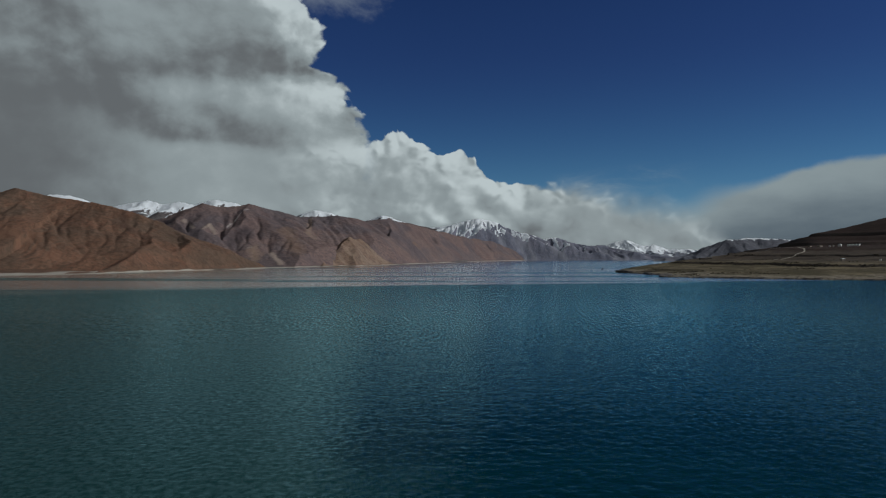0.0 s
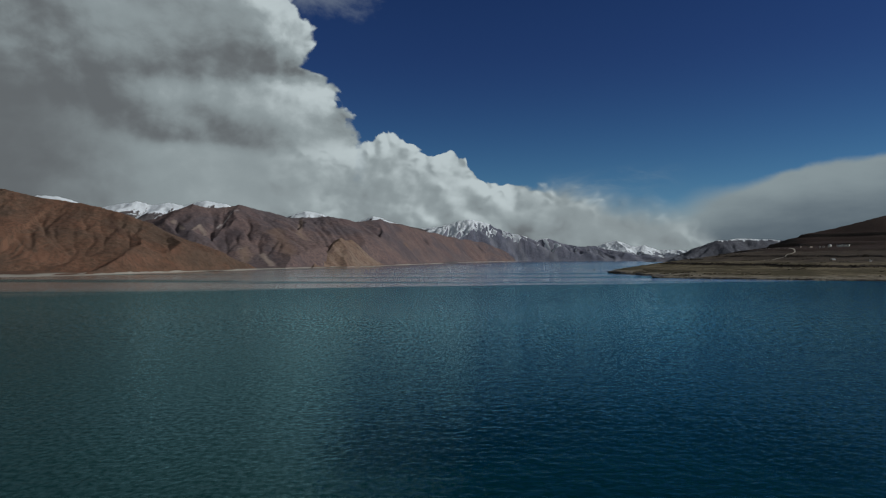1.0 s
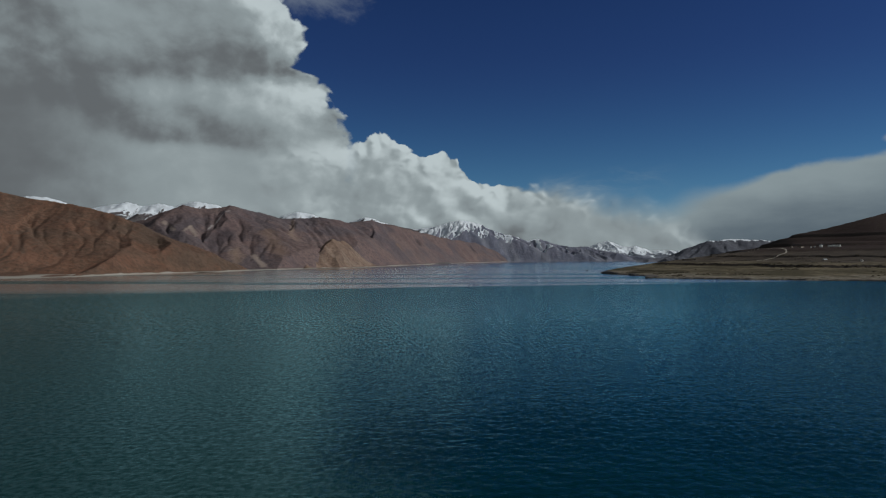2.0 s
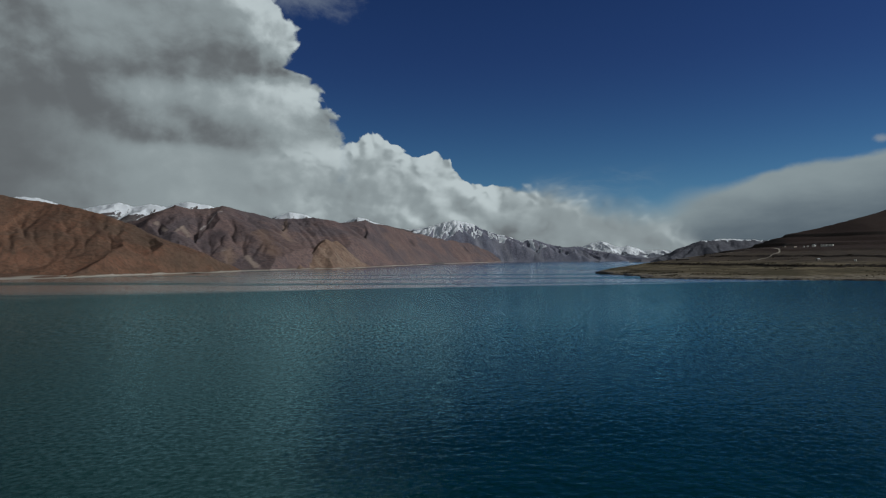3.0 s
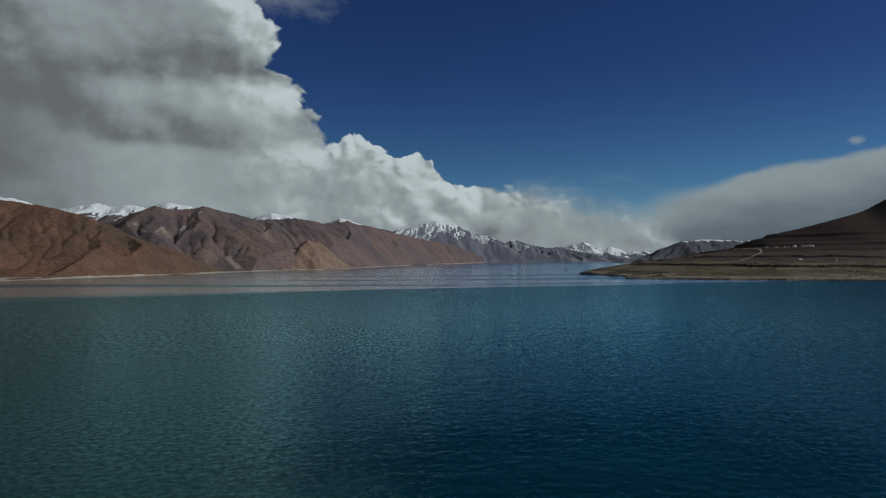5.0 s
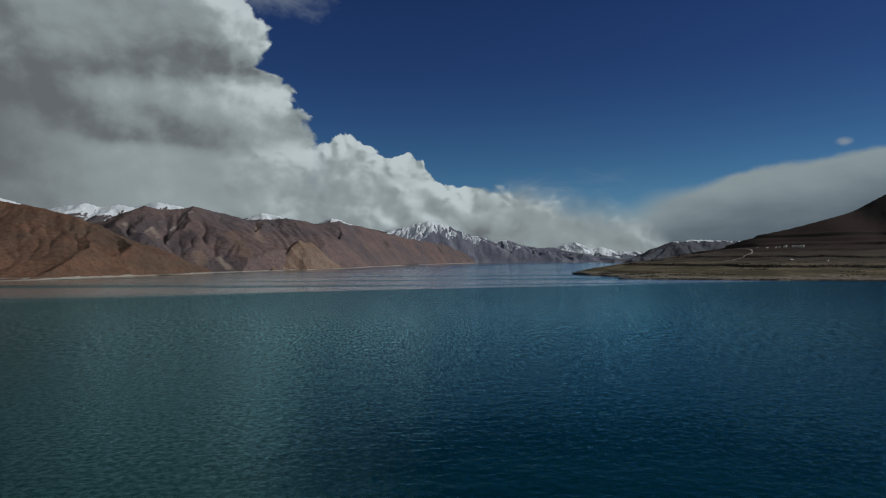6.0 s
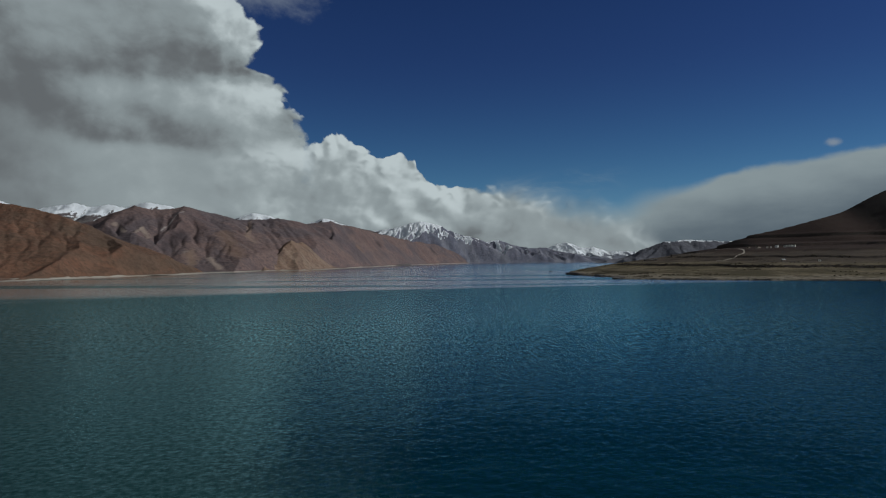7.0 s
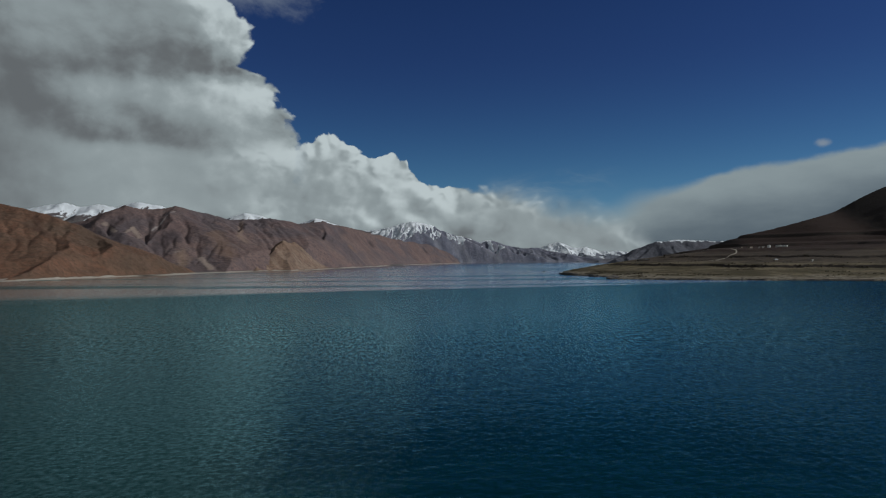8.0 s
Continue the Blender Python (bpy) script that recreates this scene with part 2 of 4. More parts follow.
def rock(name, main, other, pale, snow_from=9999.0, snow_soft=20.0, shore=(0.42, 0.38, 0.33), shore_top=-1.0, streak=1.0, snow_slope=0.75, snow_side=0.0, outcrops=(), veins_and_shade=()):
    """Bare mountain rock and scree: broad colour fields, streaks down the slope, snow above a height."""
    m, t, s = material(name)
    p = t.node("ShaderNodeNewGeometry").outputs["Position"]
    axes = t.node("ShaderNodeSeparateXYZ")
    t.put(axes.inputs[0], p)
    z = axes.outputs[2]
    fall = t.node("ShaderNodeSeparateXYZ")
    t.put(fall.inputs[0], t.node("ShaderNodeAttribute", attribute_name="fall").outputs["Vector"])
    mid = fall.outputs[0]
    thin = fall.outputs[1]
    bed = fall.outputs[2]                            # scree lies in the gullies
    broad = t.noise(t.vec("MULTIPLY", p, (1.0, 0.6, 1.6)), 0.0042, 5.0, 0.6, 0.8)
    patch = t.noise(t.vec("MULTIPLY", p, (1.0, 1.0, 1.3)), 0.02, 7.0, 0.68, 0.1)
    fine = t.noise(p, 0.12, 6.0, 0.65)
    col = t.mix(t.ramp(broad, 0.42, 0.58), main, other)
    fields = t.noise(t.vec("MULTIPLY", p, (1.0, 0.5, 1.2)), 0.011, 4.0, 0.55, 0.5)
    col = t.mix(t.mul(t.ramp(fields, 0.5, 0.66), 0.4), col, (main[0] * 1.18, main[1] * 1.06, main[2] * 1.04))
    col = t.mix(t.mul(t.ramp(mid, 0.52, 0.68), 0.45 * streak), col, pale)
    col = t.mix(t.mul(t.ramp(patch, 0.54, 0.66), 0.6), col, tuple(c * 1.25 for c in main))
    col = t.mix(t.mul(t.ramp(patch, 0.45, 0.3), 0.35), col, tuple(c * 0.5 for c in other))
    col = t.mix(t.mul(t.ramp(mid, 0.42, 0.28), 0.2), col, tuple(c * 0.55 for c in main))
    col = t.mix(t.mul(t.ramp(thin, 0.54, 0.7), 0.15 * streak), col, tuple(c * 0.85 for c in pale))
    col = t.mix(t.mul(t.ramp(fine, 0.42, 0.64), 0.55), col, tuple(c * 0.55 for c in other))
    col = t.mix(t.mul(t.ramp(t.add(bed, t.mul(t.sub(fine, 0.5), 0.5)), 0.3, 0.85), 0.5 * streak), col, pale)
    for place, stretch, size, tone in outcrops:      # scree fans and bands of other rock
        off = t.vec("MULTIPLY", t.vec("SUBTRACT", p, place), stretch)
        far = t.node("ShaderNodeVectorMath", operation="LENGTH")
        t.put(far.inputs[0], off)
        reach = t.add(far.outputs["Value"], t.add(t.mul(t.sub(patch, 0.5), size * 2.6), t.mul(t.sub(thin, 0.5), size * 2.4)))
        col = t.mix(t.mul(t.ramp(reach, size * 1.15, size * 0.05), 0.62), col, t.mix(fine, tuple(c * 0.75 for c in tone), tone))
    for start, end, wide, tone in veins_and_shade:             # scree chutes, pale dykes, and dark marks painted as shade of slopes and gullies
        base, run = Vector(start) * Vector((1.0, 0.25, 1.0)), (Vector(end) - Vector(start)) * Vector((1.0, 0.25, 1.0))
        off = t.vec("SUBTRACT", t.vec("MULTIPLY", p, (1.0, 0.25, 1.0)), tuple(base))
        dot = t.node("ShaderNodeVectorMath", operation="DOT_PRODUCT")
        t.put(dot.inputs[0], off)
        dot.inputs[1].default_value = tuple(run / run.length_squared)
        gone = t.math("MULTIPLY", dot.outputs["Value"], 1.0, clamp=True)
        far = t.node("ShaderNodeVectorMath", operation="LENGTH")
        t.put(far.inputs[0], t.vec("SUBTRACT", off, t.vec("SCALE", tuple(run), None, gone)))
        reach = t.add(far.outputs["Value"], t.add(t.mul(t.sub(patch, 0.5), wide * 2.6), t.mul(t.sub(fine, 0.5), wide * 1.4)))
        col = t.mix(t.mul(t.ramp(reach, wide * 1.3, wide * 0.1), 0.7), col, t.mix(fine, tuple(c * 0.75 for c in tone), tone))
    if shore_top > 0:
        band = t.ramp(t.add(z, t.mul(t.sub(mid, 0.5), 5.0)), shore_top, shore_top * 0.6)
        col = t.mix(band, col, t.mix(fine, tuple(c * 0.75 for c in shore), shore))
    if snow_from < 9000:
        tilt = t.node("ShaderNodeSeparateXYZ")
        t.put(tilt.inputs[0], t.node("ShaderNodeNewGeometry").outputs["Normal"])
        lies = t.add(t.sub(z, snow_from), t.mul(t.sub(tilt.outputs[2], snow_slope), snow_soft * 5.0))
        lies = t.add(lies, t.add(t.mul(t.sub(t.add(mid, thin), 1.0), snow_soft * 2.6), t.mul(t.sub(fine, 0.5), snow_soft * 1.2)))
        lies = t.add(lies, t.add(t.mul(t.sub(bed, 0.35), snow_soft * 1.6), t.mul(tilt.outputs[0], -snow_side)))
        col = t.mix(t.ramp(lies, -0.25 * snow_soft, 0.25 * snow_soft), col, (0.78, 0.81, 0.85))
    t.put(s.inputs["Base Color"], col)
    s.inputs["Roughness"].default_value = 0.95
    s.inputs["Specular IOR Level"].default_value = 0.15
    bump = t.node("ShaderNodeBump")
    bump.inputs["Strength"].default_value, bump.inputs["Distance"].default_value = 0.7, 6.0
    t.put(bump.inputs["Height"], t.add(t.add(t.mul(thin, 0.2), t.mul(patch, 1.3)), t.mul(fine, 0.6)))
    t.put(s.inputs["Normal"], bump.outputs[0])
    return m


BROWN = rock("brown_scree", (0.156, 0.083, 0.054), (0.104, 0.069, 0.05), (0.185, 0.12, 0.084), shore_top=2.8, streak=0.5,
             outcrops=(((-695, 1205, 32), (0.6, 0.6, 1.2), 30.0, (0.25, 0.125, 0.08)), ((-760, 1260, 60), (0.6, 0.5, 1.2), 34.0, (0.21, 0.11, 0.07))),
             # two dark marks stand in for the shade in a gully
             veins_and_shade=(((-687, 1478, 118), (-660, 1425, 90), 7.0, (0.075, 0.042, 0.03)), ((-660, 1425, 90), (-596, 1385, 63), 5.0, (0.08, 0.047, 0.035))))
CHUTE, SCREE = (0.36, 0.285, 0.235), (0.31, 0.215, 0.16)
PURPLE = rock("purple_scree", (0.162, 0.112, 0.104), (0.115, 0.092, 0.098), (0.25, 0.175, 0.15), shore_top=2.4, streak=0.35,
              # first mark paints a left-facing slope's shade; the other dark ones, gully shade
              veins_and_shade=(((-565, 1960, 95), (-555, 1900, 72), 24.0, (0.06, 0.045, 0.05)), ((-661, 1948, 117), (-659, 1894, 104), 5.0, CHUTE),
                     ((-661, 1948, 117), (-627, 1895, 89), 5.0, CHUTE), ((-598, 2106, 172), (-616, 1966, 112), 4.0, (0.42, 0.38, 0.36)),
                     ((-736, 1952, 129), (-687, 1897, 106), 5.0, CHUTE), ((-497, 1800, 47), (-470, 1730, 18), 14.0, SCREE),
                     ((-535, 1830, 40), (-505, 1808, 52), 4.0, CHUTE), ((-446, 1792, 35), (-404, 1720, 8), 6.0, CHUTE),
                     ((-464, 2009, 105), (-383, 1838, 43), 20.0, (0.215, 0.14, 0.105)), ((-445, 2307, 149), (-410, 2088, 101), 8.0, (0.28, 0.2, 0.155)),
                     ((-410, 2088, 101), (-379, 2039, 81), 9.0, (0.28, 0.2, 0.155)), ((-60, 3000, 105), (0, 2900, 75), 9.0, (0.055, 0.042, 0.045)),
                     ((-110, 2650, 75), (-60, 2600, 50), 10.0, (0.2, 0.13, 0.1)), ((240, 3700, 85), (270, 3600, 45), 11.0, (0.05, 0.042, 0.05))))
# grey rock with the blue haze of distance mixed into its colours
GREY_SNOW = rock("snowy_grey_hazed_rock", (0.165, 0.168, 0.215), (0.12, 0.125, 0.165), (0.25, 0.25, 0.28), snow_from=150, snow_soft=34, streak=0.8, snow_side=150.0)
TAN = rock("tan_scree", (0.225, 0.148, 0.108), (0.17, 0.118, 0.092), (0.32, 0.24, 0.185), shore_top=2.0,
           # the wide dark mark paints shade onto the spur's left flank
           veins_and_shade=(((-300, 1935, 50), (-335, 1860, 8), 20.0, (0.085, 0.06, 0.055)), ((-262, 2036, 86), (-240, 2040, 62), 3.5, CHUTE)))
# far rock, lightened and blued to paint in the haze before it
FAR_SNOW = rock("snow_field_hazed_rock", (0.2, 0.21, 0.25), (0.16, 0.175, 0.215), (0.28, 0.29, 0.32), snow_from=52, snow_soft=16)
BACK_SNOW = rock("snow_cap_rock", (0.12, 0.10, 0.10), (0.09, 0.08, 0.085), (0.2, 0.18, 0.17), snow_from=248, snow_soft=22)
# the blue here is distant haze painted into the rock colour
HAZE_BLUE_ROCK = rock("haze_blue_rock", (0.12, 0.122, 0.145), (0.09, 0.092, 0.112), (0.17, 0.17, 0.19), snow_from=117, snow_soft=9)


def make_hill_material():
    """Dark hill over a tan, grassy lake terrace, with shade painted on steep ledges."""
    m, t, s = material("terraced_hill")
    p = t.node("ShaderNodeNewGeometry").outputs["Position"]
    axes = t.node("ShaderNodeSeparateXYZ")
    t.put(axes.inputs[0], p)
    flat = t.vec("MULTIPLY", p, (1.0, 1.0, 3.0))
    mid = t.noise(flat, 0.013, 7.0, 0.65, 0.8)
    fine = t.noise(p, 0.11, 7.0, 0.68)
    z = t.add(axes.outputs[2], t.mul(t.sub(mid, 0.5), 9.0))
    grass = t.mix(t.ramp(mid, 0.41, 0.58), (0.172, 0.138, 0.086), (0.075, 0.062, 0.034))
    sand = t.mix(t.ramp(fine, 0.4, 0.6), (0.26, 0.225, 0.17), (0.14, 0.118, 0.088))
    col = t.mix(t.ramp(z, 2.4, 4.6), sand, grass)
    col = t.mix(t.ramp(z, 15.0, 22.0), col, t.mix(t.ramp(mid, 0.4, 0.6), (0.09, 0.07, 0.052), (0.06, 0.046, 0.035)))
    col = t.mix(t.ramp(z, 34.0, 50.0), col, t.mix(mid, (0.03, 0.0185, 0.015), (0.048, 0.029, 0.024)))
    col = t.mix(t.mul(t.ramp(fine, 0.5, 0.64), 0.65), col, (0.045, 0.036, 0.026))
    # steep banks and ledges: their shade is painted in by slope
    tilt = t.node("ShaderNodeSeparateXYZ")
    t.put(tilt.inputs[0], t.node("ShaderNodeNewGeometry").outputs["True Normal"])
    col = t.mix(t.ramp(tilt.outputs[2], 0.958, 0.89), col, (0.035, 0.028, 0.024))
    t.put(s.inputs["Base Color"], col)
    s.inputs["Roughness"].default_value = 0.95
    s.inputs["Specular IOR Level"].default_value = 0.1
    bump = t.node("ShaderNodeBump")
    bump.inputs["Strength"].default_value, bump.inputs["Distance"].default_value = 0.7, 2.0
    t.put(bump.inputs["Height"], t.add(mid, fine))
    t.put(s.inputs["Normal"], bump.outputs[0])
    return m


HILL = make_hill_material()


def make_water():
    """Deep teal lake water: wind-ruffled near by, smooth in the lanes beyond."""
    m = bpy.data.materials.new("lake_water")
    m.use_nodes = True
    t = Graph(m.node_tree)
    p = t.node("ShaderNodeNewGeometry").outputs["Position"]
    axes = t.node("ShaderNodeSeparateXYZ")
    t.put(axes.inputs[0], p)
    away = axes.outputs[1]
    drift = t.noise(t.vec("MULTIPLY", p, (0.25, 1.0, 1.0)), 0.006, 4.0, 0.55, 0.3)
    west = t.ramp(axes.outputs[0], -60.0, -420.0)
    far = t.add(t.sub(away, t.mul(axes.outputs[0], 0.28)), t.mul(t.sub(drift, 0.5), 60.0))
    calm = t.ramp(far, t.sub(682.0, t.mul(west, 150.0)), t.add(700.0, t.mul(west, 110.0)))
    lanes = t.ramp(t.noise(t.vec("MULTIPLY", p, (0.12, 1.0, 1.0)), 0.008, 4.0, 0.5), 0.53, 0.6)
    calm = t.mul(calm, t.sub(1.0, t.mul(lanes, 0.75)))
    windy = t.sub(1.0, calm)
    ripple = t.noise(t.vec("MULTIPLY", p, (0.75, 1.0, 1.0)), 1.7, 4.0, 0.6, 0.4)
    swell = t.noise(t.vec("MULTIPLY", p, (0.7, 1.0, 1.0)), 0.24, 3.0, 0.6, 0.3)
    chop = t.noise(t.vec("MULTIPLY", p, (0.9, 0.8, 1.0)), 0.95, 5.0, 0.75, 0.2)
    gusts = t.noise(t.vec("MULTIPLY", p, (1.0, 0.22, 1.0)), 0.95, 4.0, 0.7, 0.2)
    chop = t.add(chop, t.mul(t.ramp(away, 130.0, 330.0), t.sub(gusts, chop)))      # only the longer waves tell far out
    crest = t.ramp(chop, 0.36, 0.64)                 # imitates wave backs and faces: noise varies how much the water reflects
    open_water = t.mul(t.ramp(away, 100.0, 400.0), windy)
    bump = t.node("ShaderNodeBump")
    bump.inputs["Distance"].default_value = 0.6
    t.put(bump.inputs["Strength"], t.add(0.12, t.add(t.mul(calm, 0.3), t.mul(windy, t.mul(t.ramp(away, 280.0, 620.0), 0.26)))))
    t.put(bump.inputs["Height"], t.add(t.add(t.mul(ripple, t.sub(1.0, t.mul(calm, 0.5))), t.mul(swell, t.add(0.9, t.mul(calm, 1.6)))), t.mul(chop, t.mul(open_water, 1.5))))
    body = t.node("ShaderNodeBsdfDiffuse")
    t.put(body.inputs["Color"], t.mix(t.ramp(drift, 0.35, 0.65), (0.001, 0.0225, 0.0215), (0.001, 0.0195, 0.0225)))
    gloss = t.node("ShaderNodeBsdfGlossy")
    t.put(gloss.inputs["Color"], t.mix(calm, (0.54, 0.9, 1.0), (1.0, 1.0, 1.0)))
    t.put(gloss.inputs["Roughness"], t.add(0.08, t.add(t.mul(t.ramp(away, 120.0, 500.0), 0.05), t.mul(calm, -0.02))))
    t.put(gloss.inputs["Normal"], bump.outputs[0])
    fresnel = t.node("ShaderNodeFresnel")
    fresnel.inputs["IOR"].default_value = 1.333
    t.put(fresnel.inputs["Normal"], bump.outputs[0])
    waves = t.mul(t.mul(windy, t.add(0.8, t.mul(open_water, 0.1))), t.sub(t.mul(crest, 1.3), 0.6))
    share = t.node("ShaderNodeMixShader")
    t.put(share.inputs[0], t.math("MULTIPLY", fresnel.outputs[0], t.mul(t.add(t.add(0.7, t.mul(calm, 1.2)), t.mul(open_water, 0.16)), t.add(1.0, waves)), clamp=True))
    t.put(share.inputs[1], body.outputs[0])
    t.put(share.inputs[2], gloss.outputs[0])
    t.put(t.node("ShaderNodeOutputMaterial").inputs[0], share.outputs[0])
    return m


WATER = make_water()


# ---- terrain ----
def hash2(ix, iy, seed):
    v = np.sin(ix * 127.1 + iy * 311.7 + seed * 74.7) * 43758.5453
    return v - np.floor(v)


def perlin(x, y, seed=0):
    ix, iy = np.floor(x), np.floor(y)
    fx, fy = x - ix, y - iy
    u, v = fx * fx * fx * (fx * (fx * 6 - 15) + 10), fy * fy * fy * (fy * (fy * 6 - 15) + 10)

    def corner(dx, dy):
        a = hash2(ix + dx, iy + dy, seed) * 2 * math.pi
        return np.cos(a) * (fx - dx) + np.sin(a) * (fy - dy)

    low = corner(0, 0) * (1 - u) + corner(1, 0) * u
    high = corner(0, 1) * (1 - u) + corner(1, 1) * u
    return (low * (1 - v) + high * v) * 1.4


def fbm(x, y, size, octaves=4, seed=0, ridged=False):
    total, amp = np.zeros_like(x), 1.0
    for i in range(octaves):
        n = perlin(x / size, y / size, seed + i * 13)
        total += amp * ((0.5 - np.abs(n)) * 2 if ridged else n)
        amp, size = amp * 0.5, size * 0.5
    return total


def step(v, lo, hi):
    f = np.clip((v - lo) / (hi - lo), 0, 1)
    return f * f * (3 - 2 * f)


def near_line(x, y, line):
    """Distance to a line of points, the third value at its nearest place, and the way along it."""
    best, value, along, gone = np.full_like(x, 1e9), np.zeros_like(x), np.zeros_like(x), 0.0
    for a, b in zip(line, line[1:]):
        dx, dy = b[0] - a[0], b[1] - a[1]
        f = np.clip(((x - a[0]) * dx + (y - a[1]) * dy) / (dx * dx + dy * dy + 1e-9), 0, 1)
        d = np.hypot(x - a[0] - f * dx, y - a[1] - f * dy)
        closer = d < best
        best = np.where(closer, d, best)
        if len(a) > 2:
            value = np.where(closer, a[2] + f * (b[2] - a[2]), value)
        along = np.where(closer, gone + f * math.hypot(dx, dy), along)
        gone += math.hypot(dx, dy)
    return best, value, along


def inside(x, y, outline):
    odd = np.zeros(x.shape, bool)
    for a, b in zip(outline, outline[1:] + outline[:1]):
        if a[1] != b[1]:
            odd ^= ((a[1] > y) != (b[1] > y)) & (x < (b[0] - a[0]) * (y - a[1]) / (b[1] - a[1]) + a[0])
    return odd


def spurs(crest, spacing, reach, drop, seed, lean=0.0, toward=(0.0, 0.0)):
    """Side ridges that run from a crest down to the lake, each with two short branches."""
    rnd, out = random.Random(seed), []
    for a, b in zip(crest, crest[1:]):
        length = math.dist(a[:2], b[:2])
        for i in range(max(1, round(length / spacing))):
            f = (i + rnd.uniform(0.1, 0.9)) / max(1, round(length / spacing))
            top = [a[k] + f * (b[k] - a[k]) for k in range(3)]
            nx, ny = b[1] - a[1], -(b[0] - a[0])
            tx, ty = toward[0] - top[0], toward[1] - top[1]
            if nx * tx + ny * ty < 0:
                nx, ny = -nx, -ny
            turn = math.atan2(ny, nx) + lean + rnd.uniform(-0.45, 0.45)
            long = reach * rnd.uniform(0.65, 1.1)
            line, here = [tuple(top)], list(top)
            for k in range(4):
                turn += rnd.uniform(-0.3, 0.3)
                here = [here[0] + math.cos(turn) * long / 4, here[1] + math.sin(turn) * long / 4,
                        top[2] * (1 - drop * ((k + 1) / 4) ** 0.85)]
                line.append(tuple(here))
            out.append(line)
            for k in (1, 2):
                q, side = line[k], turn + rnd.choice((-1, 1)) * rnd.uniform(0.5, 0.9)
                out.append([q, (q[0] + math.cos(side) * long * 0.35, q[1] + math.sin(side) * long * 0.35, q[2] * 0.45)])
    return out


def sheet(name, x, y, z, mat):
    """One smooth grid mesh."""
    rows, cols = x.shape
    me = bpy.data.meshes.new(name)
    me.vertices.add(rows * cols)
    me.vertices.foreach_set("co", np.stack((x, y, z), -1).astype(np.float32).ravel())
    i = np.arange(rows * cols).reshape(rows, cols)
    quads = np.stack((i[:-1, :-1], i[:-1, 1:], i[1:, 1:], i[1:, :-1]), -1).reshape(-1, 4)
    me.loops.add(quads.size)
    me.loops.foreach_set("vertex_index", quads.astype(np.int32).ravel())
    me.polygons.add(len(quads))
    me.polygons.foreach_set("loop_start", np.arange(0, quads.size, 4, dtype=np.int32))
    me.polygons.foreach_set("use_smooth", np.ones(len(quads), bool))
    me.update(calc_edges=True)
    me.validate()
    me.materials.append(mat)
    return new(name, me)


def fan(lo, hi, cols, near, far, rows):
    """A grid that is fine near the lake's middle and coarser further out."""
    a = np.radians(np.linspace(lo, hi, cols))
    r = np.geomspace(near, far, rows)
    r, a = np.meshgrid(r, a, indexing="ij")
    return r * np.sin(a), r * np.cos(a)


def blur(a, n):
    """A box blur of n cells each way, twice over."""
    for axis in (0, 1, 0, 1):
        pad = [(n + 1, n) if i == axis else (0, 0) for i in (0, 1)]
        c = np.cumsum(np.pad(a, pad, mode="edge"), axis=axis)
        a = (c[2 * n + 1:] - c[:-2 * n - 1] if axis == 0 else c[:, 2 * n + 1:] - c[:, :-2 * n - 1]) / (2 * n + 1)
    return a


def drained(x, y, z):
    """The area, in square metres, whose water runs through each cell: every cell drains to its lowest neighbour."""
    rows, cols = z.shape
    here = np.arange(rows * cols).reshape(rows, cols)
    best, to = np.zeros_like(z), here.copy()
    for dr, dc in ((-1, -1), (-1, 0), (-1, 1), (0, -1), (0, 1), (1, -1), (1, 0), (1, 1)):
        a = (slice(max(0, -dr), rows - max(0, dr)), slice(max(0, -dc), cols - max(0, dc)))
        b = (slice(max(0, dr), rows - max(0, -dr)), slice(max(0, dc), cols - max(0, -dc)))
        drop = (z[a] - z[b]) / np.hypot(x[a] - x[b], y[a] - y[b])
        more = drop > best[a]
        best[a] = np.where(more, drop, best[a])
        to[a] = np.where(more, here[b], to[a])
    runs = (to != here).ravel()
    cell = (np.hypot(np.gradient(x, axis=0), np.gradient(y, axis=0)) * np.hypot(np.gradient(x, axis=1), np.gradient(y, axis=1))).ravel()
    area = cell.copy()
    for _ in range(260):
        area = cell + np.bincount(to.ravel()[runs], weights=area[runs], minlength=rows * cols)
    return area.reshape(rows, cols)


def erode(x, y, z, hold, depth, grain, seed):
    """Cuts gullies where the water runs. Returns the new heights and how deep each place lies in a gully, 0 to 1."""
    bed = np.zeros_like(z)
    for k in range(3):
        wash = drained(x, y, blur(z, 1) + grain * fbm(x, y, 40.0 - 10 * k, 3, seed + k))
        log = np.log(wash)
        narrow, middle, broad = [np.clip(k * blur(step(log, lo, lo + 2.5), n), 0, 1) for lo, n, k in ((5.0, 1, 1.8), (6.2, 2, 2.4), (7.6, 4, 3.6))]
        cut = (1.8 * narrow + 1.7 * middle + 1.6 * broad) / 5.1
        z = z - depth * hold * cut
        bed = np.maximum(bed, 0.5 * middle + 0.8 * broad + 0.2 * narrow)
    return z, np.clip(bed, 0, 1)


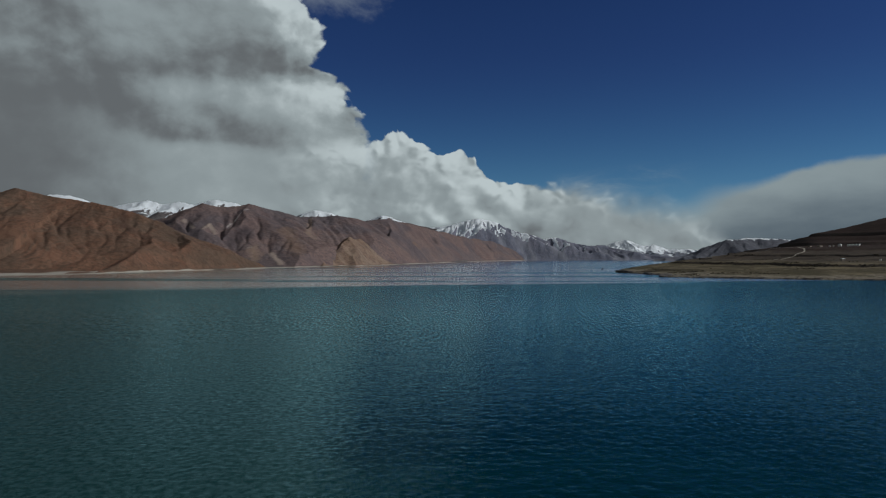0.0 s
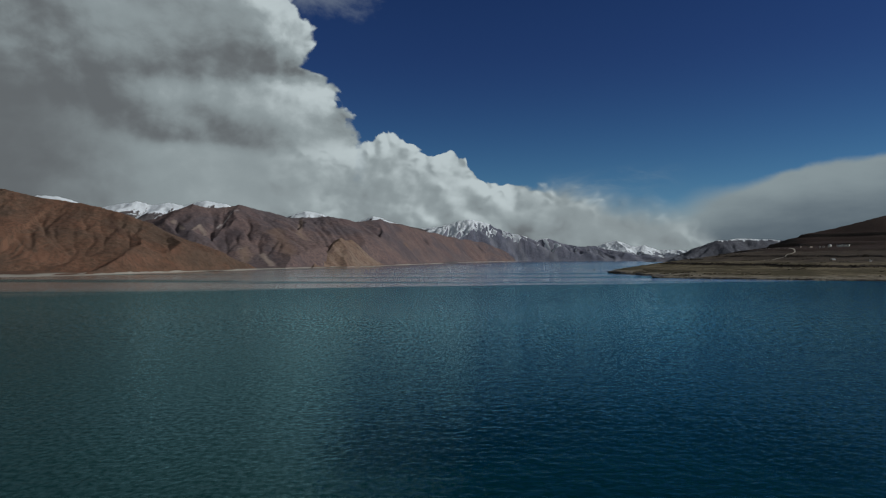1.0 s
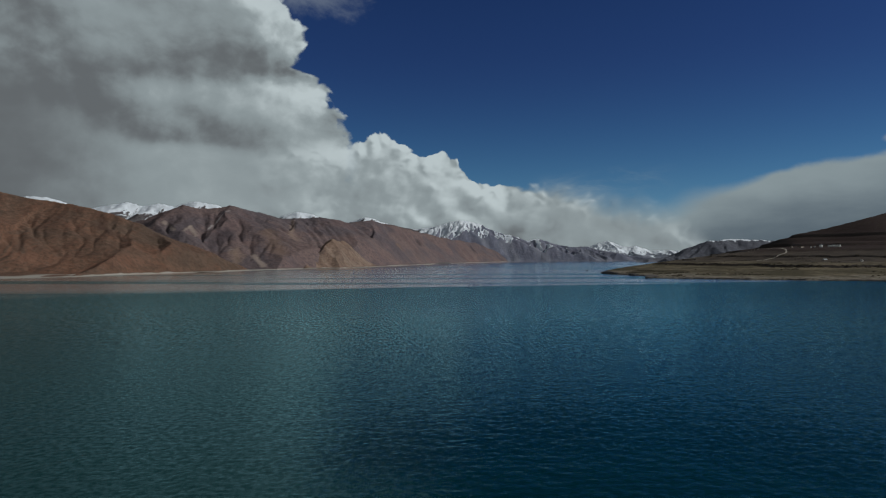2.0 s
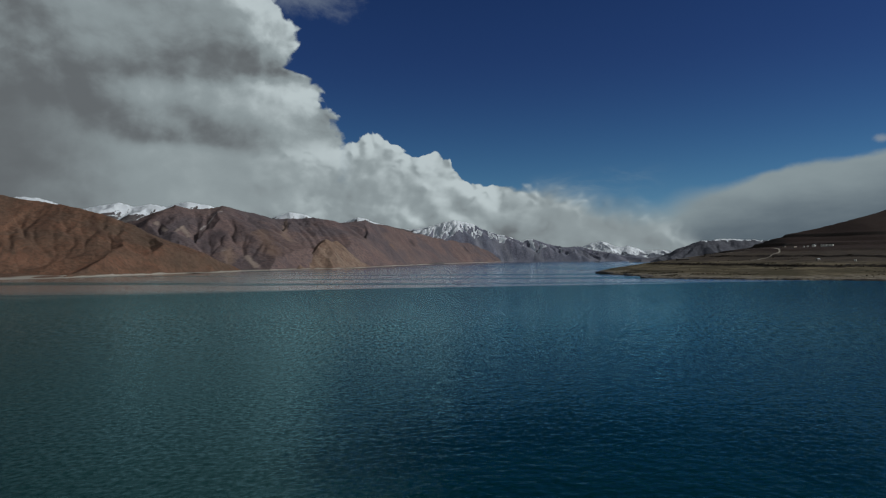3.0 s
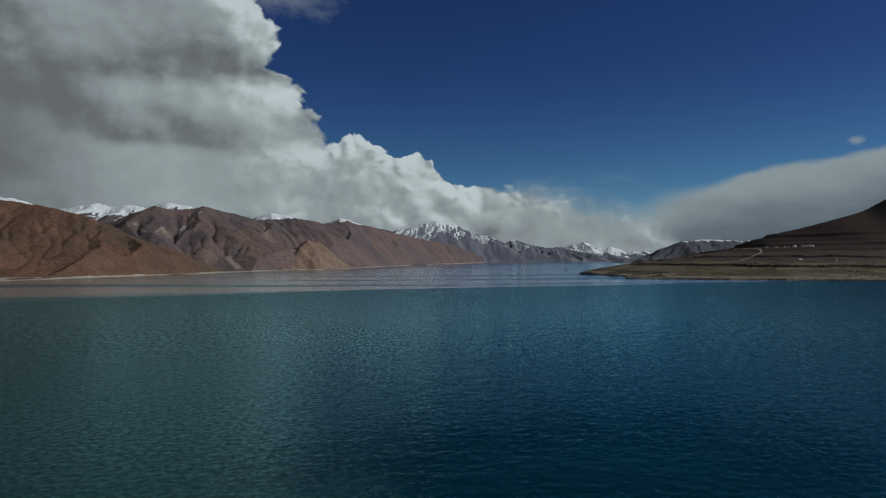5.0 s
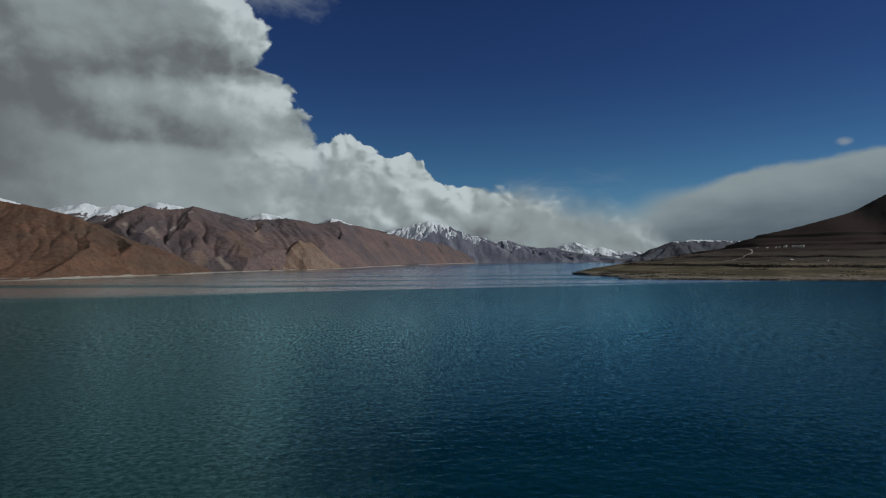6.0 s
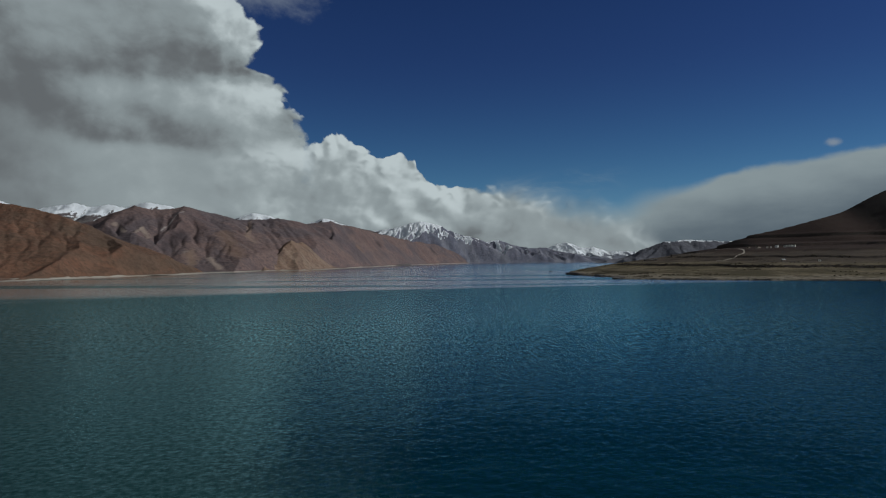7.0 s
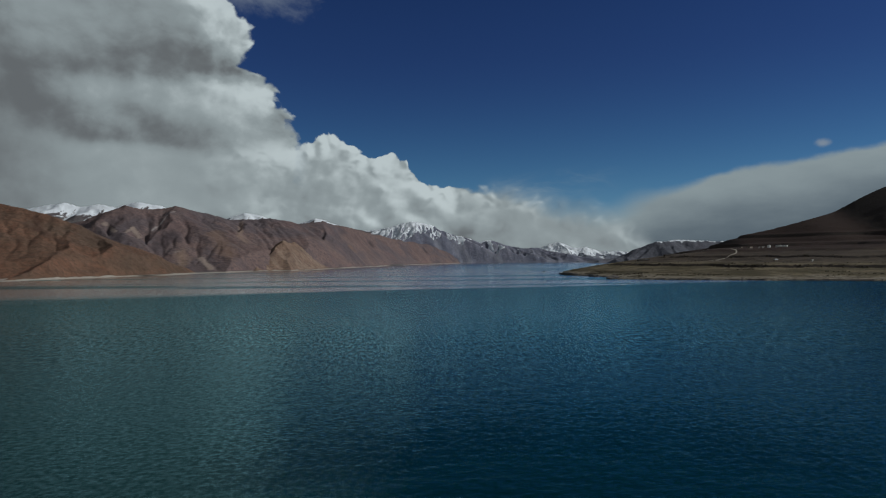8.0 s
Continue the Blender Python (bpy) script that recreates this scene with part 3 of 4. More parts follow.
def mountain(name, label, span, crests, steep, mat, land=None, side=(), rough=1.0, gully=60.0, seed=0, apron=0.1, bank=0.9, depth=3.0):
    x, y = fan(*span)
    w = gully * 0.3
    wx = x + w * fbm(x, y, gully * 2.2, 5, seed + 5)
    wy = y + w * fbm(x, y, gully * 2.2, 5, seed + 55)
    z, away, along = np.full_like(x, -40.0), np.zeros_like(x), np.zeros_like(x)
    for i, c in enumerate([*crests, *side]):
        d, top, gone = near_line(wx, wy, c)
        h = top - steep * d / (1 + d * 0.0005) if i < len(crests) else top - steep * 1.12 * d
        won = h > z
        f = np.clip(0.5 + (h - z) / 16.0, 0, 1)                    # the lines flow into one another
        z, away, along = z + (h - z) * f + 8.0 * f * (1 - f), np.where(won, d, away), np.where(won, gone + 977.0 * i, along)
    lift = np.clip(z, 0, 80) / 80
    along = along + 0.35 * gully * fbm(x, y, gully * 2.5, 3, seed + 8)
    cuts = fbm(along, away * 0.22, gully * 0.45, 4, seed + 2, True)        # gullies down the slope
    z = z + rough * lift * ((1.6 * fbm(x, y, gully, 5, seed, True) - 1.6) * (0.12 + 0.88 * step(away, 0, 60)) + 0.8 * (cuts - 1.0) * step(away, 3, 45))
    z = z + rough * lift * 0.9 * fbm(x, y, gully * 0.28, 3, seed + 31)
    z, bed = erode(x, y, z, lift * step(away, 4, 40), depth, 0.7 + 0.4 * rough, seed + 70)
    if land:
        d, _, _ = near_line(x + 7 * fbm(x, y, 70, 3, seed + 3), y + 7 * fbm(x, y, 70, 3, seed + 4), land + land[:1])
        d = np.where(inside(x, y, land), d, -d)
        z = np.minimum(np.maximum(z, apron * np.maximum(d, 0) ** 0.9), 0.12 * d + bank * np.maximum(d - 8, 0))
        z = np.maximum(z, -6.0)
    ob = sheet(name, x, y, z, mat)
    fall = ob.data.attributes.new("fall", "FLOAT_VECTOR", "POINT")
    fall.data.foreach_set("vector", np.stack((0.5 + 0.42 * fbm(along, away * 0.2, gully * 0.5, 5, seed + 12), 0.5 + 0.42 * fbm(along, away * 0.12, gully * 0.16, 4, seed + 19), bed), -1).astype(np.float32).ravel())
    return tagged(ob, label, "mountain", kind="structure")


A_CREST = [(-1370, 1500, 194.8), (-1148, 1500, 177.5), (-964, 1500, 166.5), (-896, 1480, 171.9), (-866, 1480, 162.2), (-804, 1500, 149.3), (-718, 1500, 135.7), (-657, 1500, 118.5), (-599, 1510, 99.3), (-541, 1520, 64.9), (-482, 1530, 30), (-431, 1530, 4.9)]
A_LAND = [(-756, 779), (-700, 915), (-644, 1003), (-568, 1093), (-509, 1284), (-421, 1494), (-330, 2100), (-1600, 2100), (-1900, 900)]
B_CREST = [(-1015, 2050, 100.6), (-897, 2050, 130.8), (-813, 2050, 142.6), (-740, 2080, 185.1), (-695, 2100, 178), (-650, 2120, 181.2), (-606, 2150, 190.4), (-542, 2250, 173.9), (-479, 2300, 158.2), (-431, 2350, 162.9), (-372, 2400, 169.7), (-301, 2550, 157.5), (-226, 2650, 171.2), (-150, 2850, 163.2), (-60, 3050, 150), (43, 3300, 138.2), (163, 3550, 123.1), (268, 3800, 117.2), (380, 4000, 75.9), (503, 4200, 40.3), (673, 4300, 8.9)]
B_SPURS = [[(-606, 2150, 190.4), (-589, 2000, 139.8), (-592, 1880, 87), (-596, 1800, 47.7)], [(-740, 2080, 185.1), (-726, 1950, 129.1), (-666, 1850, 78.5), (-565, 1750, 32.9), (-468, 1660, 5.5)],
           [(-372, 2400, 169.7), (-413, 2250, 107.5), (-466, 2000, 49.7), (-493, 1800, 25.6)], [(-431, 2350, 162.9), (-427, 2050, 83.8), (-446, 1850, 33), (-434, 1740, 11.5)],
           [(-226, 2650, 171.2), (-169, 2450, 94.3), (-87, 2400, 43.8)], [(-60, 3050, 150), (38, 2900, 82.3), (135, 2950, 30)],
           [(268, 3800, 117.2), (283, 3600, 94.9), (347, 3500, 35.7)]]
B_LAND = [(-465, 1307), (-413, 1464), (-401, 1557), (-328, 1785), (-207, 2033), (-50, 2559), (180, 3327), (716, 4575), (1000, 4600), (-300, 3600), (-1100, 2900), (-1900, 2700), (-1600, 1750), (-800, 1480)]
mountain("mountain_near", "bare brown scree mountainside above a pale shoreline", (-52, -13, 560, 930, 1950, 300), [A_CREST], 0.40, BROWN, A_LAND, spurs(A_CREST, 150, 430, 0.92, 3), 0.5, 75.0, 1, 0.09, depth=2.6)
mountain("mountain_middle", "purple-brown rocky mountain range rising from the lake", (-30, 9, 620, 1480, 4500, 340), [B_CREST], 0.45, PURPLE, B_LAND, B_SPURS + spurs(B_CREST[11:], 190, 400, 0.8, 8, 0.5), 1.0, 95.0, 21, 0.07, depth=3.6)
CONE = [[(-255, 2100, 80), (-258, 2038, 88), (-285, 1985, 65), (-310, 1900, 33), (-330, 1825, 5)], [(-258, 2038, 88), (-228, 2046, 52), (-194, 2050, 8)], [(-258, 2038, 88), (-272, 1975, 48), (-275, 1915, 10)]]
CONE_LAND = [(-353, 1694), (-272, 1803), (-225, 1906), (-148, 2153), (-101, 2288), (-60, 2500), (-620, 2500)]
mountain("mountain_spur", "tan triangular rocky spur standing before the range", (-15, -3, 280, 1700, 2480, 190), CONE, 0.72, TAN, CONE_LAND, (), 0.8, 50.0, 83, 0.0, depth=2.0)
C_CRESTS = [[(-2012, 3300, 300.5), (-1877, 3300, 322.1), (-1796, 3300, 316.7), (-1715, 3300, 295.1), (-1607, 3300, 257.2)], [(-1655, 3400, 264.1), (-1558, 3400, 286.4), (-1460, 3400, 303.1), (-1377, 3400, 280.8), (-1307, 3400, 294.8), (-1223, 3400, 280.8), (-1112, 3400, 303.1), (-1014, 3400, 283.6), (-931, 3400, 253)],
            [(-908, 3900, 221.8), (-796, 3900, 268), (-716, 3900, 285), (-620, 3900, 271), (-524, 3900, 221.8)], [(-508, 4300, 234.4), (-384, 4300, 281), (-335, 4300, 270), (-296, 4300, 250), (-155, 4300, 220.3), (-49, 4300, 195.7)]]
mountain("mountain_snow_caps", "distant rounded summits capped with fresh snow", (-36, 2, 460, 2900, 4600, 110), C_CRESTS, 0.35, BACK_SNOW, None, (), 2.0, 90.0, 33)
D_CREST = [(-157, 4350, 194), (-14, 4300, 209.8), (73, 4250, 221.6), (143, 4250, 242.5), (230, 4250, 256.4), (293, 4250, 242.5), (352, 4250, 214.6), (479, 4300, 174.5), (567, 4300, 153.4), (628, 4350, 129.8), (717, 4350, 144.1), (815, 4400, 113), (923, 4400, 91.3), (1043, 4450, 95.7), (1153, 4450, 62.8), (1313, 4500, 37.4), (1534, 4500, 11.6)]
D_LAND = [(51, 3800), (509, 4060), (1010, 4180), (1800, 4450), (1900, 4900), (-1000, 4900), (-800, 3800)]
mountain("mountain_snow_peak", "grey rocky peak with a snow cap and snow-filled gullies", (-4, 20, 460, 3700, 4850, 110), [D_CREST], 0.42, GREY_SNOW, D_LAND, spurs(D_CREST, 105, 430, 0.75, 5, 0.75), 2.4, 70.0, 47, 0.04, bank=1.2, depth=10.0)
E_CREST = [(986, 4700, 57), (1160, 4700, 114.8), (1256, 4700, 137.9), (1333, 4700, 103.2), (1422, 4700, 126.3), (1519, 4680, 87.5), (1603, 4700, 114.8), (1667, 4720, 138.3), (1757, 4700, 103.2), (1853, 4700, 95.5), (1988, 4700, 53.1)]
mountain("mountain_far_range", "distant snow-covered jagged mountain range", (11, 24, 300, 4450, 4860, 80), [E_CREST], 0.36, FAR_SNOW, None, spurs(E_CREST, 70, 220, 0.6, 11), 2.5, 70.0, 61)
F_CREST = [(1198, 3600, 9.3), (1272, 3600, 30), (1346, 3600, 62.5), (1419, 3600, 94.9), (1478, 3600, 112.6), (1552, 3600, 112.6), (1634, 3650, 122.7), (1723, 3650, 119.8), (1828, 3650, 113.8), (1963, 3650, 110.8), (2142, 3650, 110.8), (2441, 3650, 125.7)]
mountain("mountain_haze_blue", "rocky ridge, haze-blue in colour, with a snow patch on top", (17, 40, 300, 3100, 4300, 90), [F_CREST], 0.4, HAZE_BLUE_ROCK, None, spurs(F_CREST, 110, 330, 0.78, 15, -0.5), 1.5, 70.0, 71)


# the terraced hill and headland on the right
HEAD = [(322, 1262), (312, 1162), (328, 1093), (331, 989), (305, 951), (350, 915), (435, 861), (523, 813), (640, 745), (900, 640), (1600, 500), (2300, 700), (2500, 3000), (1500, 3300), (1080, 3150), (760, 2400), (560, 1900), (440, 1600), (365, 1400)]
G_CREST = [(747, 2300, 11.1), (822, 2200, 22.8), (888, 2100, 40.3), (928, 2000, 48), (969, 1950, 63.6), (990, 1900, 83), (1103, 1880, 107), (1189, 1850, 131.6)] + [(1314, 1915, 157), (1380, 1908, 194), (1430, 1904, 217), (1459, 1901, 230), (1600, 1890, 285), (1800, 1850, 350), (2100, 1800, 430)]
CREST_ALONG = [0.94 * p[0] - 0.35 * p[1] for p in G_CREST]
CREST_UP = [0.35 * p[0] + 0.94 * p[1] for p in G_CREST]
CREST_TOP = [p[2] for p in G_CREST]


def hill_height(x, y):
    """The lake terrace, its banks, the dark hill and its ledges."""
    sx, sy = x + 6 * fbm(x, y, 60, 4, 7), y + 6 * fbm(x, y, 60, 4, 9)
    d, _, _ = near_line(sx, sy, HEAD + HEAD[:1])
    d = np.where(inside(sx, sy, HEAD), d, -d)
    front, _, _ = near_line(sx, sy, HEAD[:12])
    front = np.where(d > 0, front, d)
    worn = 16 * fbm(x, y, 130, 4, 4)
    z = 0.3 * np.clip(d, -30, 0) + 1.7 * step(d, 0, 3.5) + 0.035 * np.clip(front - 5, 0, 425) + 0.102 * np.clip(front - 430, 0, 420)
    z = z + 4.2 * step(front + worn, 284, 291) + 2.8 * step(front + 1.5 * worn, 499, 505)
    z = np.minimum(z, 1.7 + 0.14 * np.maximum(d, 0))
    z = z + 1.2 * fbm(x, y, 90, 4, 28) * step(d, 20, 90) + 0.35 * fbm(x, y, 14, 3, 38) * step(d, 4, 30)
    along, up = 0.94 * x - 0.35 * y, 0.35 * x + 0.94 * y
    fine_u = np.arange(-500.0, 1600.0, 10.0)
    blur = np.hanning(13) / np.hanning(13).sum()
    top, foot = [np.interp(along, fine_u[6:-6], np.convolve(np.interp(fine_u, CREST_ALONG, v), blur, "valid")) for v in (CREST_TOP, CREST_UP)]
    hill = top - 0.235 * np.maximum(foot - up, 0) - 0.3 * np.maximum(up - foot, 0) + 0.7 * fbm(x, y, 60, 4, 44)
    z = np.where(d > 60, np.maximum(z, hill * step(d, 60, 260)), z)
    bend = 1.2 * fbm(x, y, 160, 3, 51)
    for level, rise in ((42, 3.2), (57, 6), (84, 5.5)):
        z = z + rise * (step(z + bend, level, level + 3.0) - np.clip((z - level + 9) / 18, 0, 1))
    return np.maximum(z, -4)


x, y = fan(11, 62, 600, 640, 3400, 430)
tagged(sheet("ground", x, y, hill_height(x, y), HILL), "tan lake terrace rising to a dark hillside with shade-dark ledges", "hillside", kind="structure")

# the lake: one round sheet, with real wavelets where the camera looks
turns = np.radians(np.concatenate((np.linspace(-180, -43, 36, endpoint=False), np.linspace(-43, 43, 820, endpoint=False), np.linspace(43, 180, 37))))
reach = np.concatenate((np.geomspace(0.5, 55, 16, endpoint=False), np.geomspace(55, 720, 860, endpoint=False), np.geomspace(720, 4900, 60)))
reach, turns = np.meshgrid(reach, turns, indexing="ij")
x, y = reach * np.sin(turns), reach * np.cos(turns) - 20.0
gust = 0.9 + 0.3 * fbm(x, y, 130, 3, 91)
edge_line = y - 0.28 * x + 26 * fbm(x * 0.25, y, 150, 3, 95)
ruffled = gust * (1 - step(edge_line, 660, 705)) * step(reach, 30, 60)
z = np.zeros_like(x)
fetch = 1 + 0.7 * step(reach, 90, 480)          # the wavelets grow with the open water
for size, high, seed in ((9.0, 0.02, 2), (5.0, 0.022, 3), (2.8, 0.032, 5), (1.6, 0.036, 7), (1.0, 0.026, 9)):
    fits = 1 - step(reach * 0.0030 / size, 0.22, 0.5)
    z += high * fits * (fetch if size > 3 else 1.0) * perlin((x + 0.1 * y) * 0.9 / size, (y - 0.1 * x) / size, seed)
z *= ruffled * (np.abs(np.degrees(turns)) < 43)
tagged(sheet("water", x, y, z, WATER), "wind-ruffled deep teal lake water", "lake", kind="structure")

# ---- things ----
def box(bm, x0, x1, y0, y1, z0, z1, soft=0.0):
    verts = [bm.verts.new(p) for p in ((x0, y0, z0), (x1, y0, z0), (x1, y1, z0), (x0, y1, z0), (x0, y0, z1), (x1, y0, z1), (x1, y1, z1), (x0, y1, z1))]
    faces = [bm.faces.new([verts[i] for i in f]) for f in ((3, 2, 1, 0), (4, 5, 6, 7), (0, 1, 5, 4), (1, 2, 6, 5), (2, 3, 7, 6), (3, 0, 4, 7))]
    if soft:
        bmesh.ops.bevel(bm, geom=list({e for f in faces for e in f.edges}), offset=soft, segments=1, affect="EDGES")


def part(name, bm, mat, parent, label=""):
    me = bpy.data.meshes.new(name)
    bm.to_mesh(me)
    bm.free()
    me.materials.append(mat)
    ob = new(name, me)
    ob.parent = parent
    return tagged(ob, label) if label else ob


def ground_at(x, y):
    return float(hill_height(np.array([[float(x)]]), np.array([[float(y)]]))[0, 0])


WHITEWASH = plain("whitewash", (0.78, 0.77, 0.73), 0.9, vary=0.08, size=0.8)
STONE_WALL = plain("stone_wall", (0.27, 0.23, 0.19), 0.95, vary=0.3, size=1.6)
TIN = plain("tin_roof", (0.46, 0.47, 0.47), 0.5, 0.2, vary=0.12, size=0.6)
DARK_STONE = plain("dark_stone_wall", (0.075, 0.062, 0.052), 0.95, vary=0.35, size=1.4)
MUD_ROOF = plain("mud_roof", (0.2, 0.165, 0.13), 0.95, vary=0.2, size=0.9)
DARK_WOOD = plain("dark_wood", (0.07, 0.045, 0.03), 0.7, vary=0.3, size=4.0)
PANE = plain("window_pane", (0.02, 0.025, 0.03), 0.08, vary=0.1)
GRAVEL = plain("pale_gravel", (0.36, 0.32, 0.26), 0.95, vary=0.22, size=0.25)
DARK_ROCK = plain("dark_rock", (0.06, 0.052, 0.046), 0.9, vary=0.4, size=0.5)
SCRUB = plain("dry_scrub", (0.055, 0.042, 0.022), 0.95, vary=0.45, size=0.35)


def opening(name, thing, x0, x1, z0, z1, y, filling, fill_mat):
    """A door or window: a frame in the wall's face, and what fills it."""
    bm = bmesh.new()
    for a, b, c, d in ((x0 - 0.1, x0, z0 - 0.1, z1 + 0.1), (x1, x1 + 0.1, z0 - 0.1, z1 + 0.1), (x0, x1, z1, z1 + 0.1), (x0, x1, z0 - 0.1, z0)):
        box(bm, a, b, y - 0.06, y + 0.05, c, d)
    holder = part(name, bm, DARK_WOOD, thing)
    bm = bmesh.new()
    box(bm, x0, x1, y - 0.02, y + 0.03, z0, z1)
    part(filling, bm, fill_mat, holder)


def house(name, label, category, group, wide, deep, high, wall_mat, roof_mat, gable, doors, windows):
    """A small house whose front looks along its own -y, with a footing that reaches into the slope."""
    thing = new(name)
    bm = bmesh.new()
    t = 0.3
    for a, b, c, d in ((-wide / 2, wide / 2, -deep / 2, -deep / 2 + t), (-wide / 2, wide / 2, deep / 2 - t, deep / 2),
                       (-wide / 2, -wide / 2 + t, -deep / 2 + t, deep / 2 - t), (wide / 2 - t, wide / 2, -deep / 2 + t, deep / 2 - t)):
        box(bm, a, b, c, d, -1.2, high)
    part("wall", bm, wall_mat, thing)
    bm = bmesh.new()
    o = 0.35
    if gable:
        ring = [(-deep / 2 - o, high), (0.0, high + gable), (deep / 2 + o, high), (deep / 2 + o, high + 0.14), (0.0, high + gable + 0.16), (-deep / 2 - o, high + 0.14)]
        ends = [[bm.verts.new((sx * (wide / 2 + o), py, pz)) for py, pz in ring] for sx in (-1, 1)]
        for i in range(6):
            bm.faces.new((ends[0][i], ends[1][i], ends[1][(i + 1) % 6], ends[0][(i + 1) % 6]))
        for e, order in ((ends[0], 1), (ends[1], -1)):
            bm.faces.new((e[0], e[1], e[4], e[5])[::order])
            bm.faces.new((e[1], e[2], e[3], e[4])[::order])
        for sx in (-1, 1):     # gable walls
            tri = [bm.verts.new((sx * (wide / 2 - k), py, pz)) for k in (0.0, 0.25) for py, pz in ((-deep / 2, high), (deep / 2, high), (0.0, high + gable))]
            bm.faces.new(tri[:3])
            bm.faces.new(tri[3:][::-1])
    else:
        box(bm, -wide / 2 - o, wide / 2 + o, -deep / 2 - o, deep / 2 + o, high, high + 0.22, 0.04)
        box(bm, -wide / 2 - o, wide / 2 + o, -deep / 2 - o, -deep / 2 - o + 0.25, high + 0.22, high + 0.45)
    part("roof", bm, roof_mat, thing)
    for at in doors:
        opening("door", thing, at - 0.45, at + 0.45, 0.02, 2.0, -deep / 2 - 0.01, "door_leaf", DARK_WOOD)
    for at in windows:
        opening("window", thing, at - 0.55, at + 0.55, 0.95, 2.05, -deep / 2 - 0.01, "pane", PANE)
    return tagged(thing, label, category, group)


def stand(x, y, turn, sink=0.0):
    return pose(x, y, ground_at(x, y) - sink, 0, 0, turn)


# the white camp on its ledge: a row of cottages, then older stone houses
CAMP = Vector((963.0, 1615.0))
ROW = Vector((0.86, -0.5))
FACING = 42.0


def camp_spot(s, back=0.0):
    p = CAMP + ROW * s + Vector((0.5, 0.86)) * back
    return stand(p.x, p.y, FACING)


cottage = house("cottage", "small white-painted cottage in a row on the hillside", "cottage", "white cottages in the camp", 6.2, 5.0, 4.0, WHITEWASH, WHITEWASH, 0.0, (-1.3,), (1.5,))
cottage.matrix_world = camp_spot(-10.2)
for s in (-3.4, 3.4, 10.2):
    copy_thing(cottage, camp_spot(s))
lodge = house("cottage", "larger white cottage with a pitched tin roof", "cottage", "", 7.4, 6.0, 4.4, WHITEWASH, TIN, 1.2, (-1.6,), (0.2, 2.0))
lodge.matrix_world = camp_spot(-28.0)
shed = house("shed", "small white shed beside the cottages", "shed", "white sheds", 3.4, 3.0, 2.5, WHITEWASH, TIN, 0.0, (-0.5,), (0.9,))
shed.matrix_world = camp_spot(-49.0)
copy_thing(shed, camp_spot(-41.0, 6.0))
barn = house("stone_house", "long low grey-brown stone house with flat roof", "house", "", 19.0, 6.0, 3.0, STONE_WALL, MUD_ROOF, 0.0, (-5.0, 4.0), (-8.0, -2.0, 1.0, 7.0))
barn.matrix_world = camp_spot(-70.0)
old = house("stone_house", "small grey-brown stone house with flat roof", "house", "", 9.0, 5.0, 2.8, STONE_WALL, MUD_ROOF, 0.0, (0.0,), (-2.8, 2.6))
old.matrix_world = camp_spot(-92.0, 8.0)

# a white hut and a tin-roofed one by the bank above the shore
hut = house("hut", "tiny white hut above the grassy bank", "hut", "", 3.6, 2.8, 2.4, WHITEWASH, WHITEWASH, 0.0, (0.0,), ())
hut.matrix_world = stand(743, 1170, FACING)
boathouse = house("hut", "small hut with a pale pitched tin roof by the bank", "hut", "", 7.0, 4.6, 2.4, STONE_WALL, TIN, 1.6, (1.2,), (-1.4,))
boathouse.matrix_world = stand(737, 1270, FACING - 25)
# long low stone buildings out on the terrace
pen = house("stone_house", "very long low dark stone building with a pale tin roof", "house", "", 30.0, 6.0, 4.0, DARK_STONE, TIN, 0.0, (-9.0, 2.0, 11.0), (-13.0, -5.0, 6.0, 13.5))
pen.matrix_world = stand(606, 1590, 8.0)
fold = house("stone_house", "low dark stone building beside the track", "house", "", 17.0, 6.0, 3.6, DARK_STONE, MUD_ROOF, 0.0, (-4.0,), (-7.0, 1.0, 6.0))
fold.matrix_world = stand(700, 1672, 12.0)


def ribbon(name, line, wide, mat, steps=60):
    """A track that follows the ground."""
    pts = np.array(line, float)
    gone = np.concatenate(([0], np.cumsum(np.hypot(*np.diff(pts, axis=0).T))))
    s = np.linspace(0, gone[-1], steps)
    x, y = np.interp(s, gone, pts[:, 0]), np.interp(s, gone, pts[:, 1])
    for _ in range(6):
        x[1:-1], y[1:-1] = (x[:-2] + 2 * x[1:-1] + x[2:]) / 4, (y[:-2] + 2 * y[1:-1] + y[2:]) / 4
    dx, dy = np.gradient(x), np.gradient(y)
    n = np.hypot(dx, dy)
    side = np.linspace(-0.5, 0.5, 7)[None, :] * wide * (1 + 0.25 * np.sin(s / 17.0))[:, None]
    px, py = x[:, None] - (dy / n)[:, None] * side, y[:, None] + (dx / n)[:, None] * side
    return sheet(name, px, py, hill_height(px, py) + 0.5 - 0.3 * np.abs(side) / wide, mat)


tagged(ribbon("road", [(700, 1800), (790, 1745), (840, 1700), (856, 1660), (853, 1635), (838, 1595), (821, 1564), (783, 1516), (754, 1486), (728, 1462), (690, 1440)], 3.8, GRAVEL), "pale gravel track winding down the hillside", "track", kind="structure")


